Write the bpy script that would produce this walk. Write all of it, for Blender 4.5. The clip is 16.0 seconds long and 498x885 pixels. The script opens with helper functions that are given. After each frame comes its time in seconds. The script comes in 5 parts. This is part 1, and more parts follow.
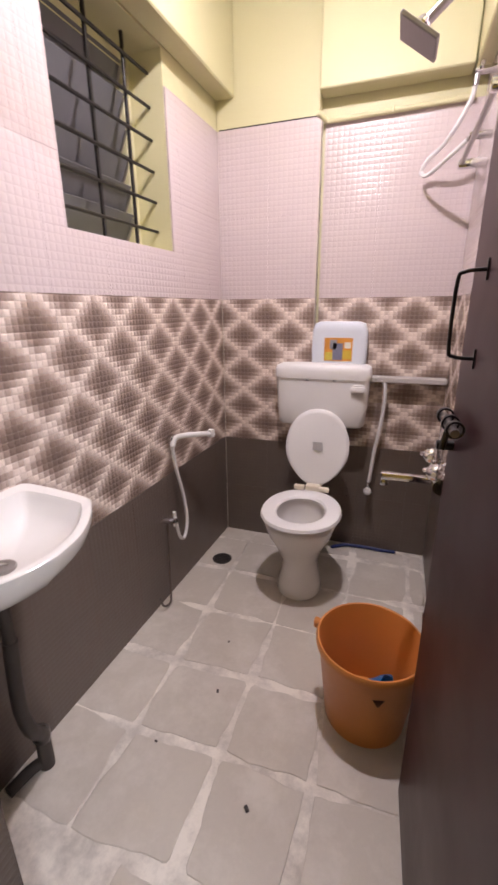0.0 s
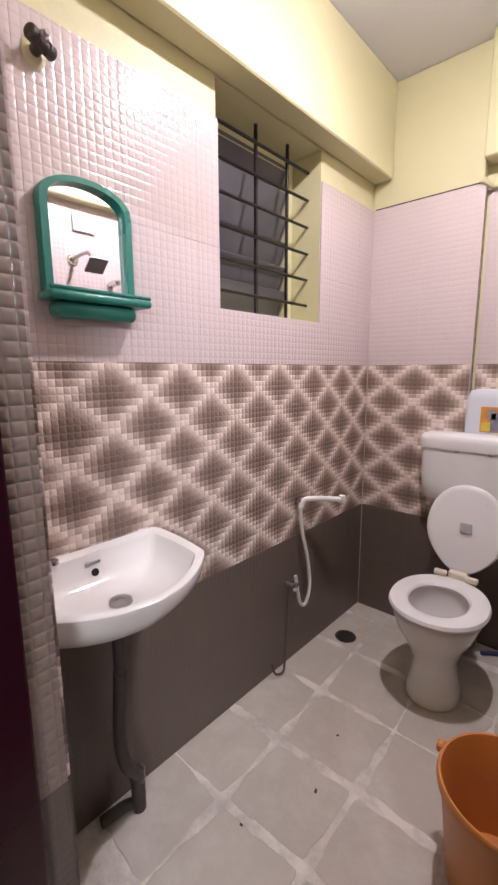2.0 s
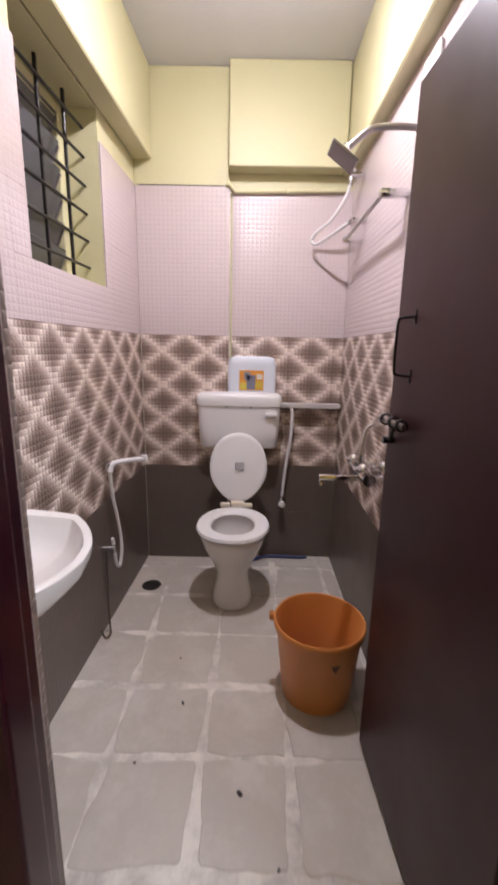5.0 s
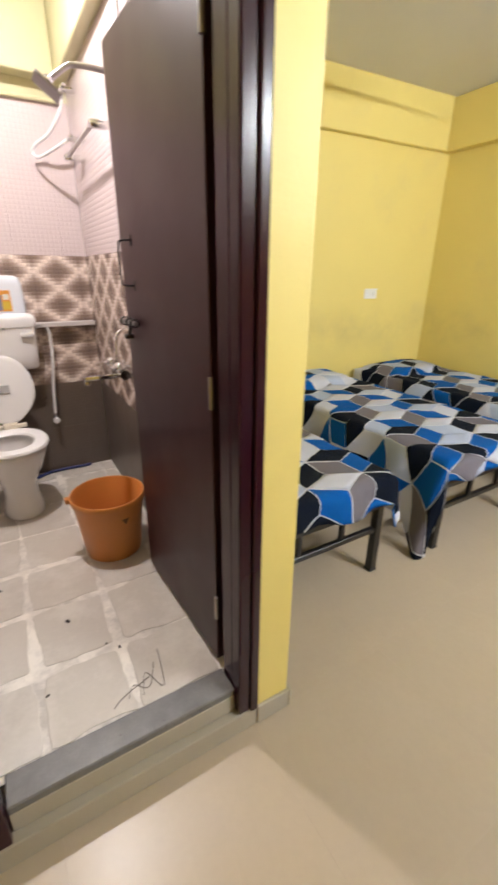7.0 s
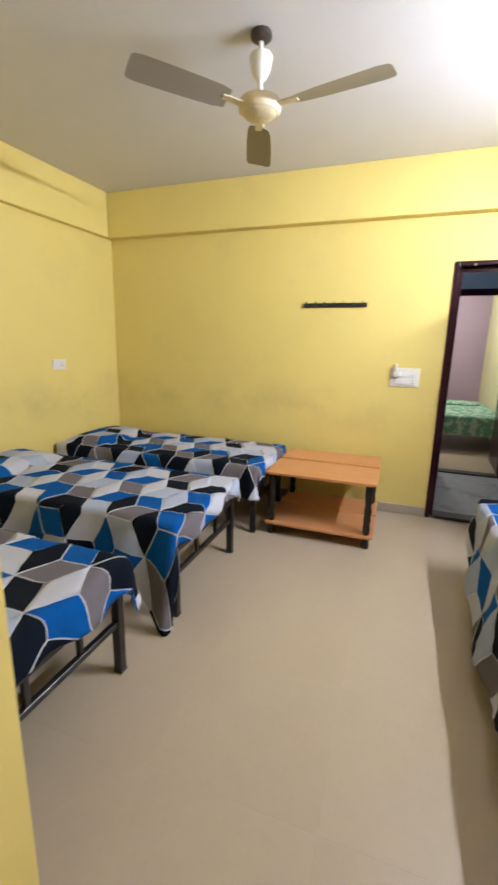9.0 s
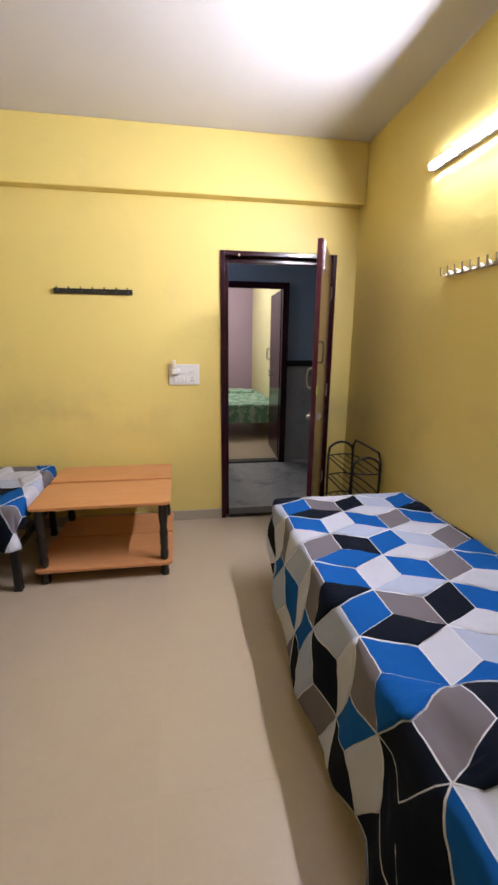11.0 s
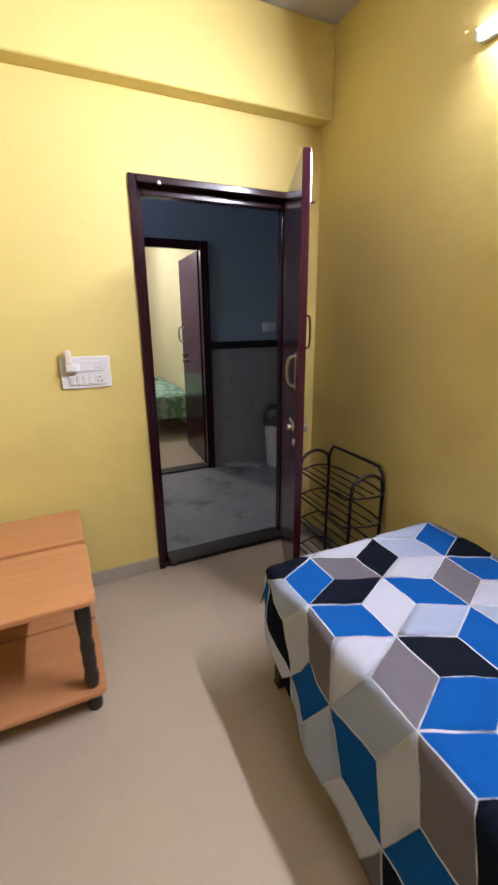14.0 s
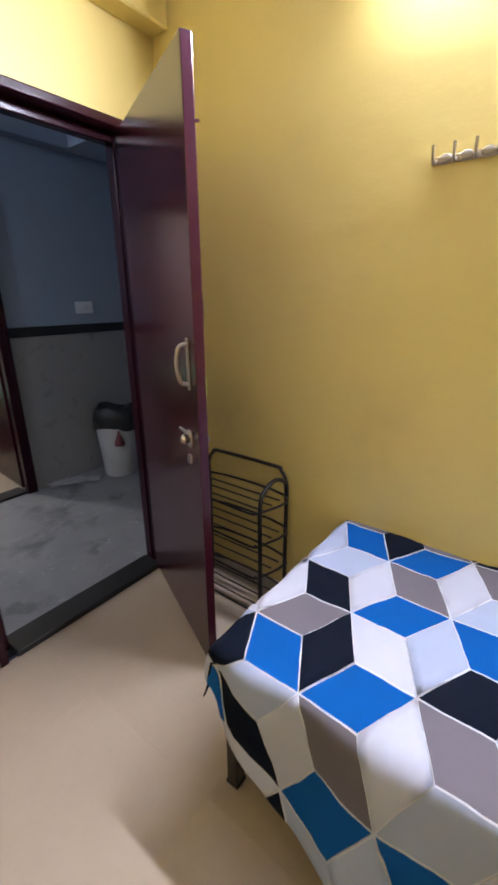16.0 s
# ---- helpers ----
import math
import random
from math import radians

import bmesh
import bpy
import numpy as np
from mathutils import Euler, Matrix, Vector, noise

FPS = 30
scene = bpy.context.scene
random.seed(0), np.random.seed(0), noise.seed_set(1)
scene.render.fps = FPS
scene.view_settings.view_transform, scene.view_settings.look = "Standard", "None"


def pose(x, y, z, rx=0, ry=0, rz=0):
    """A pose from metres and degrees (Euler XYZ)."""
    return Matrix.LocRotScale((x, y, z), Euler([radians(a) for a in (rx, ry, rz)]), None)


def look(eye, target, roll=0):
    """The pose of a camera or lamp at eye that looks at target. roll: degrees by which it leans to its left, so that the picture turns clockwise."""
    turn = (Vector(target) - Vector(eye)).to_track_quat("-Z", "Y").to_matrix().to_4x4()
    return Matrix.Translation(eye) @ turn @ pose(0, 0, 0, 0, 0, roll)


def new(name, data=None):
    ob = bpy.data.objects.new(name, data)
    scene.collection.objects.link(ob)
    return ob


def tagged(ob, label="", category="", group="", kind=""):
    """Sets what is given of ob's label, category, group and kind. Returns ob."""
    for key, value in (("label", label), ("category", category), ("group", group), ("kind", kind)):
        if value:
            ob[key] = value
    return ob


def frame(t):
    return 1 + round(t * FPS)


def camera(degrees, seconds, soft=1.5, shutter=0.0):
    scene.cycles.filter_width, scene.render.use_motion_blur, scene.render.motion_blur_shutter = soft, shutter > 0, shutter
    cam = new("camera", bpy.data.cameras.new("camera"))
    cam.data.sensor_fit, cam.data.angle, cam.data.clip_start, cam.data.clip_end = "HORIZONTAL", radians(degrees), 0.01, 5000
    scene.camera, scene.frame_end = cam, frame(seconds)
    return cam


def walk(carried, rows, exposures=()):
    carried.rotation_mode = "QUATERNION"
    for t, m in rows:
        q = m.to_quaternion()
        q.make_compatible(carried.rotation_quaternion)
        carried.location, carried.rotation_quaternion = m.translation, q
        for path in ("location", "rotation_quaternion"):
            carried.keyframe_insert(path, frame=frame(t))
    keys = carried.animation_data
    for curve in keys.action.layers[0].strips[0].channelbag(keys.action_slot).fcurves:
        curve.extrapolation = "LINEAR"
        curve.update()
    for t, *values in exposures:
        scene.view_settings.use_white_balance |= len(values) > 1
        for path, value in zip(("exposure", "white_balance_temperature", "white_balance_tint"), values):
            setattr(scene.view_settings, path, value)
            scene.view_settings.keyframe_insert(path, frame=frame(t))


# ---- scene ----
cam = camera(61.9, 16.0, 2.7, 0.4)
PATH = [
    (0, (0.213, 0.23, 1.45), (-0.41, 2.028, 0.836), -0.5),
    (0.5, (0.283, 0.2, 1.444), (-0.609, 1.901, 0.887), -0.6),
    (1, (0.288, 0.169, 1.463), (-0.791, 1.795, 1.026), 0.1),
    (1.5, (0.293, 0.224, 1.469), (-0.925, 1.77, 1.114), 0.5),
    (2, (0.298, 0.287, 1.469), (-0.989, 1.78, 1.131), -0.3),
    (2.5, (0.294, 0.315, 1.469), (-1.003, 1.81, 1.184), -1.3),
    (3, (0.288, 0.33, 1.469), (-0.952, 1.888, 1.277), -1.7),
    (3.5, (0.257, 0.307, 1.479), (-0.821, 1.992, 1.459), -0.8),
    (4, (0.128, 0.209, 1.504), (-0.577, 2.08, 1.536), 0.7),
    (4.2, (0.091, 0.173, 1.485), (-0.453, 2.097, 1.433), 0.7),
    (6.3, (-0.147, -0.298, 1.404), (0.454, 1.441, 0.62), 1.7),
    (6.5, (-0.138, -0.328, 1.412), (0.557, 1.369, 0.613), 1.5),
    (7, (-0.084, -0.453, 1.409), (0.866, 1.138, 0.656), 0.6),
    (7.5, (-0.049, -0.537, 1.421), (1.188, 0.887, 0.755), 0.6),
    (8, (-0.034, -0.495, 1.42), (1.44, 0.725, 0.839), 0.7),
    (8.5, (-0.011, -0.381, 1.453), (1.68, 0.566, 0.961), 0.8),
    (9, (0.037, -0.331, 1.433), (1.875, 0.319, 0.986), 1.3),
    (9.5, (0.191, -0.366, 1.498), (2.1, 0.033, 1.055), 1.0),
    (10, (0.316, -0.382, 1.486), (2.263, -0.261, 1.042), 1.0),
    (10.2, (0.345, -0.378, 1.468), (2.294, -0.367, 1.022), 0.9),
    (12.3, (0.944, -0.284, 1.491), (2.769, -0.886, 0.939), 0.5),
    (12.5, (1.003, -0.276, 1.476), (2.817, -0.908, 0.917), 0.5),
    (13, (1.208, -0.193, 1.474), (3.004, -0.866, 0.909), 0.1),
    (13.5, (1.373, -0.165, 1.462), (3.137, -0.911, 0.886), -0.0),
    (14, (1.586, -0.234, 1.466), (3.325, -1.037, 0.889), -0.6),
    (14.5, (1.767, -0.24, 1.458), (3.416, -1.195, 0.849), -0.2),
    (15, (1.957, -0.132, 1.446), (3.452, -1.295, 0.803), -0.3),
    (15.5, (2.091, -0.153, 1.435), (3.406, -1.499, 0.756), -0.4),
    (16, (2.198, -0.245, 1.438), (3.35, -1.742, 0.78), -0.4),
]
EXPOSURES = [(0.0, 0.1, 6550, 10), (1.5, -0.05, 6450, 10), (3.0, -0.17, 6300, 7), (3.5, -0.28, 6150, 8), (4.2, -0.32, 6100, 9), (6.3, 0.5, 6700, 3), (7.0, 0.51, 6750, 1),
             (8.5, 0.44, 6300, 1), (9.0, 0.28, 6400, 5), (10.0, 0.09, 6650, 12), (12.5, -0.07, 6600, 13), (14.0, 0.07, 6350, 14), (15.0, 0.23, 6200, 15), (16.0, 0.42, 6100, 14)]
walk(cam, [(t, look(eye, target, roll)) for t, eye, target, roll in PATH], EXPOSURES)

# ---- world and lamps ----
world = bpy.data.worlds.new("night")
scene.world = world
world.use_nodes = True
world.node_tree.nodes["Background"].inputs[0].default_value = (0.25, 0.3, 0.4, 1)
world.node_tree.nodes["Background"].inputs[1].default_value = 0.06


def lamp(name, kind, where, watts, colour, turn=(0, 0, 0), **more):
    data = bpy.data.lights.new(name, kind)
    data.energy, data.color = watts, colour
    for key, value in more.items():
        if key == "size":
            data.size = value
        elif key == "size_y":
            data.size_y = value
        elif key == "shape":
            data.shape = value
        elif key == "radius":
            data.shadow_soft_size = value
    ob = new(name, data)
    ob.matrix_basis = pose(*where, *turn)
    return ob


# the tube on the south wall and the bathroom bulb glow by their own meshes; two lamps stand for the hall's and the far room's fittings
lamp("far_room_glow", "POINT", (7.6, -0.6, 2.5), 75, (1, 0.95, 0.90), radius=0.1)
lamp("hall_glow", "POINT", (4.6, 0.9, 2.6), 33.0, (0.8, 0.88, 1.0), radius=0.1)

# the bathroom is laid out about a point before its door, then brought to its true size
BATH_AT, BATH_SIZE = Vector((-0.077, -0.415, 1.42)), 0.942
BATH = Matrix.Translation(BATH_AT) @ Matrix.Scale(BATH_SIZE, 4) @ Matrix.Translation(-BATH_AT)

# ---- materials ----


class Nodes:
    """A short hand for node trees."""

    def __init__(self, name):
        self.mat = bpy.data.materials.new(name)
        self.mat.use_nodes = True
        self.tree = self.mat.node_tree
        self.bsdf = self.tree.nodes["Principled BSDF"]
        self.pos = None

    def place(self):
        if self.pos is None:
            self.pos = self.add("ShaderNodeTexCoord").outputs["Object"]
        return self.pos

    def add(self, kind, **props):
        n = self.tree.nodes.new(kind)
        for key, value in props.items():
            setattr(n, key, value)
        return n

    def link(self, a, b):
        self.tree.links.new(a, b)

    def put(self, socket, value):
        if isinstance(value, bpy.types.NodeSocket):
            self.link(value, socket)
        else:
            socket.default_value = value

    def math(self, op, a, b=0.0, clamp=False):
        n = self.add("ShaderNodeMath", operation=op, use_clamp=clamp)
        self.put(n.inputs[0], a)
        self.put(n.inputs[1], b)
        return n.outputs[0]

    def noise(self, scale, detail=3.0, where=None, rough=0.55):
        n = self.add("ShaderNodeTexNoise")
        self.link(where or self.place(), n.inputs["Vector"])
        n.inputs["Scale"].default_value, n.inputs["Detail"].default_value = scale, detail
        n.inputs["Roughness"].default_value = rough
        return n.outputs["Fac"]

    def ramp(self, fac, stops, ease="LINEAR"):
        n = self.add("ShaderNodeValToRGB")
        self.link(fac, n.inputs[0])
        n.color_ramp.interpolation = ease
        el = n.color_ramp.elements
        while len(el) < len(stops):
            el.new(0.5)
        for e, (at, c) in zip(el, stops):
            e.position, e.color = at, (*c, 1) if len(c) == 3 else c
        return n.outputs["Color"]

    def mix(self, fac, a, b, blend="MIX"):
        n = self.add("ShaderNodeMix", data_type="RGBA", blend_type=blend)
        self.put(n.inputs["Factor"], fac)
        self.put(n.inputs["A"], a if isinstance(a, bpy.types.NodeSocket) else (*a, 1))
        self.put(n.inputs["B"], b if isinstance(b, bpy.types.NodeSocket) else (*b, 1))
        return n.outputs["Result"]

    def bump(self, height, strength=0.3, distance=0.002, normal=None):
        n = self.add("ShaderNodeBump")
        n.inputs["Strength"].default_value, n.inputs["Distance"].default_value = strength, distance
        self.link(height, n.inputs["Height"])
        if normal is not None:
            self.link(normal, n.inputs["Normal"])
        return n.outputs["Normal"]

    def set(self, colour=None, rough=None, metal=None, normal=None, **more):
        b = self.bsdf.inputs
        if colour is not None:
            self.put(b["Base Color"], colour if isinstance(colour, bpy.types.NodeSocket) else (*colour, 1))
        if rough is not None:
            self.put(b["Roughness"], rough)
        if metal is not None:
            b["Metallic"].default_value = metal
        if normal is not None:
            self.link(normal, b["Normal"])
        for key, value in more.items():
            b[key.replace("_", " ")].default_value = value
        return self.mat


def shade(c, k):
    return tuple(max(0.0, min(1.0, v * k)) for v in c)


def plain(name, colour, rough=0.5, metal=0.0, vary=0.12, big=3.0, fine=60.0, bump=0.15, depth=0.001, coat=0.0, rvary=0.1):
    """Colour that drifts at two scales, with fine relief."""
    n = Nodes(name)
    a = n.mix(n.noise(big, 4), shade(colour, 1 - vary), shade(colour, 1 + vary))
    b = n.mix(n.math("MULTIPLY", n.noise(fine, 3), 0.35), a, shade(colour, 1 - 1.5 * vary))
    r = n.math("ADD", n.math("MULTIPLY", n.noise(big * 2.3, 3), 2 * rvary), rough - rvary, clamp=True)
    return n.set(b, r, metal, n.bump(n.noise(fine, 4), bump, depth), Coat_Weight=coat, Coat_Roughness=0.08)


def wall_paint(name, colour, scuff, rubbed=False):
    n = Nodes(name)
    patch = n.mix(n.noise(1.1, 5), shade(colour, 0.93), shade(colour, 1.05))
    stain = n.ramp(n.noise(2.4, 6, rough=0.65), [(0.56, (0, 0, 0)), (0.74, (1, 1, 1))])
    c = n.mix(n.math("MULTIPLY", stain, 0.26), patch, scuff)
    if rubbed:
        # greasy rub marks at the height of heads and pillows
        xyz = n.add("ShaderNodeSeparateXYZ")
        n.link(n.place(), xyz.inputs[0])
        band = n.math("SUBTRACT", 1.0, n.math("MULTIPLY", n.math("ABSOLUTE", n.math("SUBTRACT", xyz.outputs[2], 0.92)), 3.6), clamp=True)
        rub = n.ramp(n.noise(1.7, 5, rough=0.6), [(0.46, (0, 0, 0)), (0.68, (1, 1, 1))])
        c = n.mix(n.math("MULTIPLY", n.math("MULTIPLY", band, rub), 0.45), c, shade(scuff, 0.7))
    # trowel marks, longer sideways than up
    drawn = n.add("ShaderNodeMapping")
    drawn.inputs["Scale"].default_value = (3.5, 3.5, 8.0)
    n.link(n.place(), drawn.inputs["Vector"])
    h = n.math("ADD", n.math("MULTIPLY", n.noise(1.0, 4, drawn.outputs[0]), 1.7), n.math("ADD", n.noise(5, 3), n.math("MULTIPLY", n.noise(120, 3), 0.12)))
    return n.set(c, n.math("ADD", n.math("MULTIPLY", n.noise(3, 3), 0.2), 0.42), 0, n.bump(h, 0.3, 0.008))


YELLOW = wall_paint("yellow_paint", (0.755, 0.61, 0.20), (0.58, 0.47, 0.22), True)
CREAM = wall_paint("cream_paint", (0.61, 0.575, 0.345), (0.54, 0.50, 0.33))
WHITEWASH = wall_paint("ceiling_whitewash", (0.64, 0.63, 0.665), (0.62, 0.60, 0.60))
HALL_BLUE = wall_paint("hall_blue_paint", (0.28, 0.34, 0.42), (0.2, 0.24, 0.28))
HALL_GREY = plain("hall_grey_tile", (0.30, 0.29, 0.28), 0.3)
PURPLE = wall_paint("purple_paint", (0.36, 0.27, 0.36), (0.3, 0.22, 0.3))


def hall_stone():
    n = Nodes("hall_floor_stone")
    c = n.mix(n.noise(5, 5), (0.17, 0.17, 0.17), (0.27, 0.27, 0.27))
    stain = n.ramp(n.noise(3.1, 5, rough=0.6), [(0.53, (0, 0, 0)), (0.66, (1, 1, 1))])
    c = n.mix(n.math("MULTIPLY", stain, 0.75), c, (0.07, 0.07, 0.072))
    scuff = n.ramp(n.noise(17, 6, rough=0.7), [(0.60, (0, 0, 0)), (0.68, (1, 1, 1))])
    c = n.mix(n.math("MULTIPLY", scuff, 0.5), c, (0.42, 0.42, 0.41))
    return n.set(c, 0.42, 0, n.bump(n.noise(50, 4), 0.2, 0.002))


HALL_FLOOR = hall_stone()
MAROON = plain("maroon_enamel", (0.026, 0.005, 0.010), 0.22, vary=0.12, big=2, fine=90, bump=0.06, coat=0.0)
MAROON_LEAF = plain("maroon_satin_enamel", (0.040, 0.006, 0.015), 0.2, vary=0.12, big=2, fine=70, bump=0.02, rvary=0.04)
MAROON.node_tree.nodes["Principled BSDF"].inputs["Specular IOR Level"].default_value = 0.3
BATH_LEAF = plain("maroon_matt_enamel", (0.036, 0.010, 0.013), 0.4, vary=0.15, big=2, fine=90, bump=0.05)
BATH_LEAF.node_tree.nodes["Principled BSDF"].inputs["Specular IOR Level"].default_value = 0.36
GRANITE = plain("dark_granite", (0.012, 0.0115, 0.012), 0.42, vary=0.35, big=6, fine=160)
SILL_STONE = plain("grey_sill_stone", (0.17, 0.165, 0.16), 0.36, vary=0.45, big=16, fine=110, bump=0.3, rvary=0.2)
SKIRT = plain("skirting_tile", (0.41, 0.365, 0.29), 0.35, vary=0.1, big=4)
PORCELAIN = plain("white_porcelain", (0.80, 0.78, 0.76), 0.12, vary=0.03, bump=0.02, coat=0.4, rvary=0.03)
PLASTIC_W = plain("white_plastic", (0.78, 0.77, 0.76), 0.32, vary=0.04, bump=0.03)
PLASTIC_Y = plain("yellowed_plastic", (0.75, 0.68, 0.55), 0.4, vary=0.08)
CHROME = plain("chrome", (0.72, 0.72, 0.73), 0.12, 1.0, vary=0.05, bump=0.02, rvary=0.05)
STEEL = plain("brushed_steel", (0.42, 0.40, 0.39), 0.32, 1.0, vary=0.12, rvary=0.08)
BLACK_METAL = plain("black_enamelled_steel", (0.009, 0.0075, 0.0075), 0.35, vary=0.25)
PIPE_GREY = plain("old_grey_pipe", (0.045, 0.034, 0.028), 0.55, vary=0.35, big=14)
GREEN = plain("green_plastic", (0.022, 0.20, 0.155), 0.3, vary=0.08, bump=0.04)
ORANGE = plain("orange_plastic", (0.66, 0.255, 0.065), 0.38, vary=0.1, big=5, bump=0.05)
BLUE = plain("blue_plastic", (0.02, 0.16, 0.42), 0.3, vary=0.1)
RUBBER = plain("black_plastic", (0.02, 0.02, 0.02), 0.5)
# black for holes, and for the painted shadow line above the pillar tiles
DARK = plain("hole_and_shadow_black", (0.01, 0.01, 0.01), 0.8)
FAN_CREAM = plain("cream_fan_enamel", (0.72, 0.62, 0.44), 0.3)
FAN_GREY = plain("fan_blade_enamel", (0.27, 0.24, 0.21), 0.4, vary=0.1)
MATTRESS = plain("mattress_ticking", (0.22, 0.2, 0.2), 0.85)
WHITE_TUBE = plain("tube_fitting_white", (0.8, 0.8, 0.8), 0.3, vary=0.02)


def glow(name, colour, strength):
    n = Nodes(name)
    n.set((0.8, 0.8, 0.8), 0.3)
    n.bsdf.inputs["Emission Color"].default_value = (*colour, 1)
    n.bsdf.inputs["Emission Strength"].default_value = strength
    return n.mat


TUBE_LIT = glow("lit_tube", (0.87, 0.88, 1.0), 1010)
BULB_LIT = glow("lit_bulb", (1.0, 0.90, 1.0), 2600)
GREEN_LIT = glow("green_indicator", (0.0, 1.0, 0.12), 5)


def wood_laminate():
    n = Nodes("orange_wood_board")
    m = n.add("ShaderNodeMapping")
    m.inputs["Scale"].default_value = (14, 1.2, 14)
    n.link(n.place(), m.inputs["Vector"])
    g = n.noise(3.0, 5, m.outputs[0])
    c = n.mix(g, (0.42, 0.17, 0.06), (0.62, 0.29, 0.12))
    c = n.mix(n.math("MULTIPLY", n.noise(2.5, 3), 0.3), c, (0.66, 0.36, 0.19))
    return n.set(c, n.math("ADD", n.math("MULTIPLY", n.noise(5, 3), 0.2), 0.25), 0, n.bump(g, 0.08, 0.001))


BOARD = wood_laminate()


def floral_cloth():
    n = Nodes("green_floral_cloth")
    c = n.mix(n.noise(3, 3), (0.10, 0.24, 0.17), (0.15, 0.32, 0.24))
    petals = n.ramp(n.noise(11, 4, rough=0.6), [(0.49, (0, 0, 0)), (0.56, (1, 1, 1))])
    c = n.mix(n.math("MULTIPLY", petals, 0.75), c, (0.46, 0.58, 0.50))
    return n.set(c, 0.85, 0, n.bump(n.noise(14, 4), 0.4, 0.006))


GREEN_CLOTH = floral_cloth()


def vitrified():
    n = Nodes("beige_vitrified_tile")
    rnd = n.add("ShaderNodeObjectInfo").outputs["Random"]
    base = n.mix(n.noise(2.2, 5), (0.42, 0.34, 0.25), (0.50, 0.42, 0.32))
    base = n.mix(n.math("MULTIPLY", n.noise(45, 4), 0.35), base, (0.36, 0.29, 0.21))
    base = n.mix(n.math("MULTIPLY", rnd, 0.06), base, (0.52, 0.45, 0.35))
    r = n.math("ADD", n.math("MULTIPLY", n.noise(3.5, 4), 0.16), 0.24)
    return n.set(base, r, 0, n.bump(n.noise(8, 3), 0.05, 0.002))


VITRIFIED = vitrified()


def bath_stone():
    n = Nodes("grey_bath_floor_slab")
    rnd = n.add("ShaderNodeObjectInfo").outputs["Random"]
    c = n.mix(n.noise(3, 5), (0.515, 0.465, 0.40), (0.625, 0.57, 0.49))
    c = n.mix(n.math("MULTIPLY", rnd, 0.35), c, (0.51, 0.465, 0.41))
    c = n.mix(n.math("MULTIPLY", n.noise(60, 4), 0.3), c, (0.40, 0.37, 0.33))
    haze = n.ramp(n.noise(4.5, 6, rough=0.68), [(0.47, (0, 0, 0)), (0.68, (1, 1, 1))])
    c = n.mix(n.math("MULTIPLY", haze, 0.6), c, (0.70, 0.655, 0.59))
    dirt = n.ramp(n.noise(2.6, 5, rough=0.6), [(0.56, (0, 0, 0)), (0.75, (1, 1, 1))])
    c = n.mix(n.math("MULTIPLY", dirt, 0.4), c, (0.42, 0.365, 0.31))
    return n.set(c, n.math("ADD", n.math("MULTIPLY", n.noise(6, 3), 0.25), 0.3), 0, n.bump(n.noise(30, 4), 0.25, 0.002))


BATH_STONE = bath_stone()


def bath_grout():
    n = Nodes("smeared_white_grout")
    f = n.noise(7, 6, rough=0.7)
    c = n.mix(n.ramp(f, [(0.38, (0, 0, 0)), (0.6, (1, 1, 1))]), (0.52, 0.48, 0.43), (0.82, 0.77, 0.69))
    return n.set(c, 0.6, 0, n.bump(n.noise(40, 4), 0.4, 0.002))


BATH_GROUT = bath_grout()


def relief(n, cell):
    """Small pillow-shaped studs in a square grid on any upright wall: height 0..1, and the cell's own u and v."""
    xyz = n.add("ShaderNodeSeparateXYZ")
    back = n.add("ShaderNodeMapping", vector_type="TEXTURE")
    back.inputs["Location"].default_value = BATH.translation
    back.inputs["Scale"].default_value = (BATH_SIZE,) * 3
    n.link(n.add("ShaderNodeNewGeometry").outputs["Position"], back.inputs["Vector"])
    n.link(back.outputs[0], xyz.inputs[0])
    u = n.math("ADD", xyz.outputs[0], xyz.outputs[1])
    v = xyz.outputs[2]
    su, sv = n.math("DIVIDE", u, cell), n.math("DIVIDE", v, cell)
    tri = [n.math("MULTIPLY", n.math("ABSOLUTE", n.math("SUBTRACT", n.math("FRACT", s), 0.5)), 2.0) for s in (su, sv)]
    pillow = [n.math("SUBTRACT", 1.0, n.math("POWER", s, 3.0)) for s in tri]
    h = n.math("MULTIPLY", *pillow)
    return h, n.math("MULTIPLY", n.math("FLOOR", su), cell), n.math("MULTIPLY", n.math("FLOOR", sv), cell)


def pink_tile():
    n = Nodes("pink_studded_tile")
    h, u, v = relief(n, 0.0245)
    c = n.mix(n.noise(1.5, 4), (0.55, 0.465, 0.462), (0.625, 0.535, 0.53))
    c = n.mix(n.math("MULTIPLY", n.ramp(h, [(0.0, (1, 1, 1)), (0.2, (0, 0, 0))]), 0.3), c, (0.52, 0.42, 0.42))
    return n.set(c, 0.2, 0, n.bump(h, 0.28, 0.004), Coat_Weight=0.2, Coat_Roughness=0.1)


PINK_TILE = pink_tile()


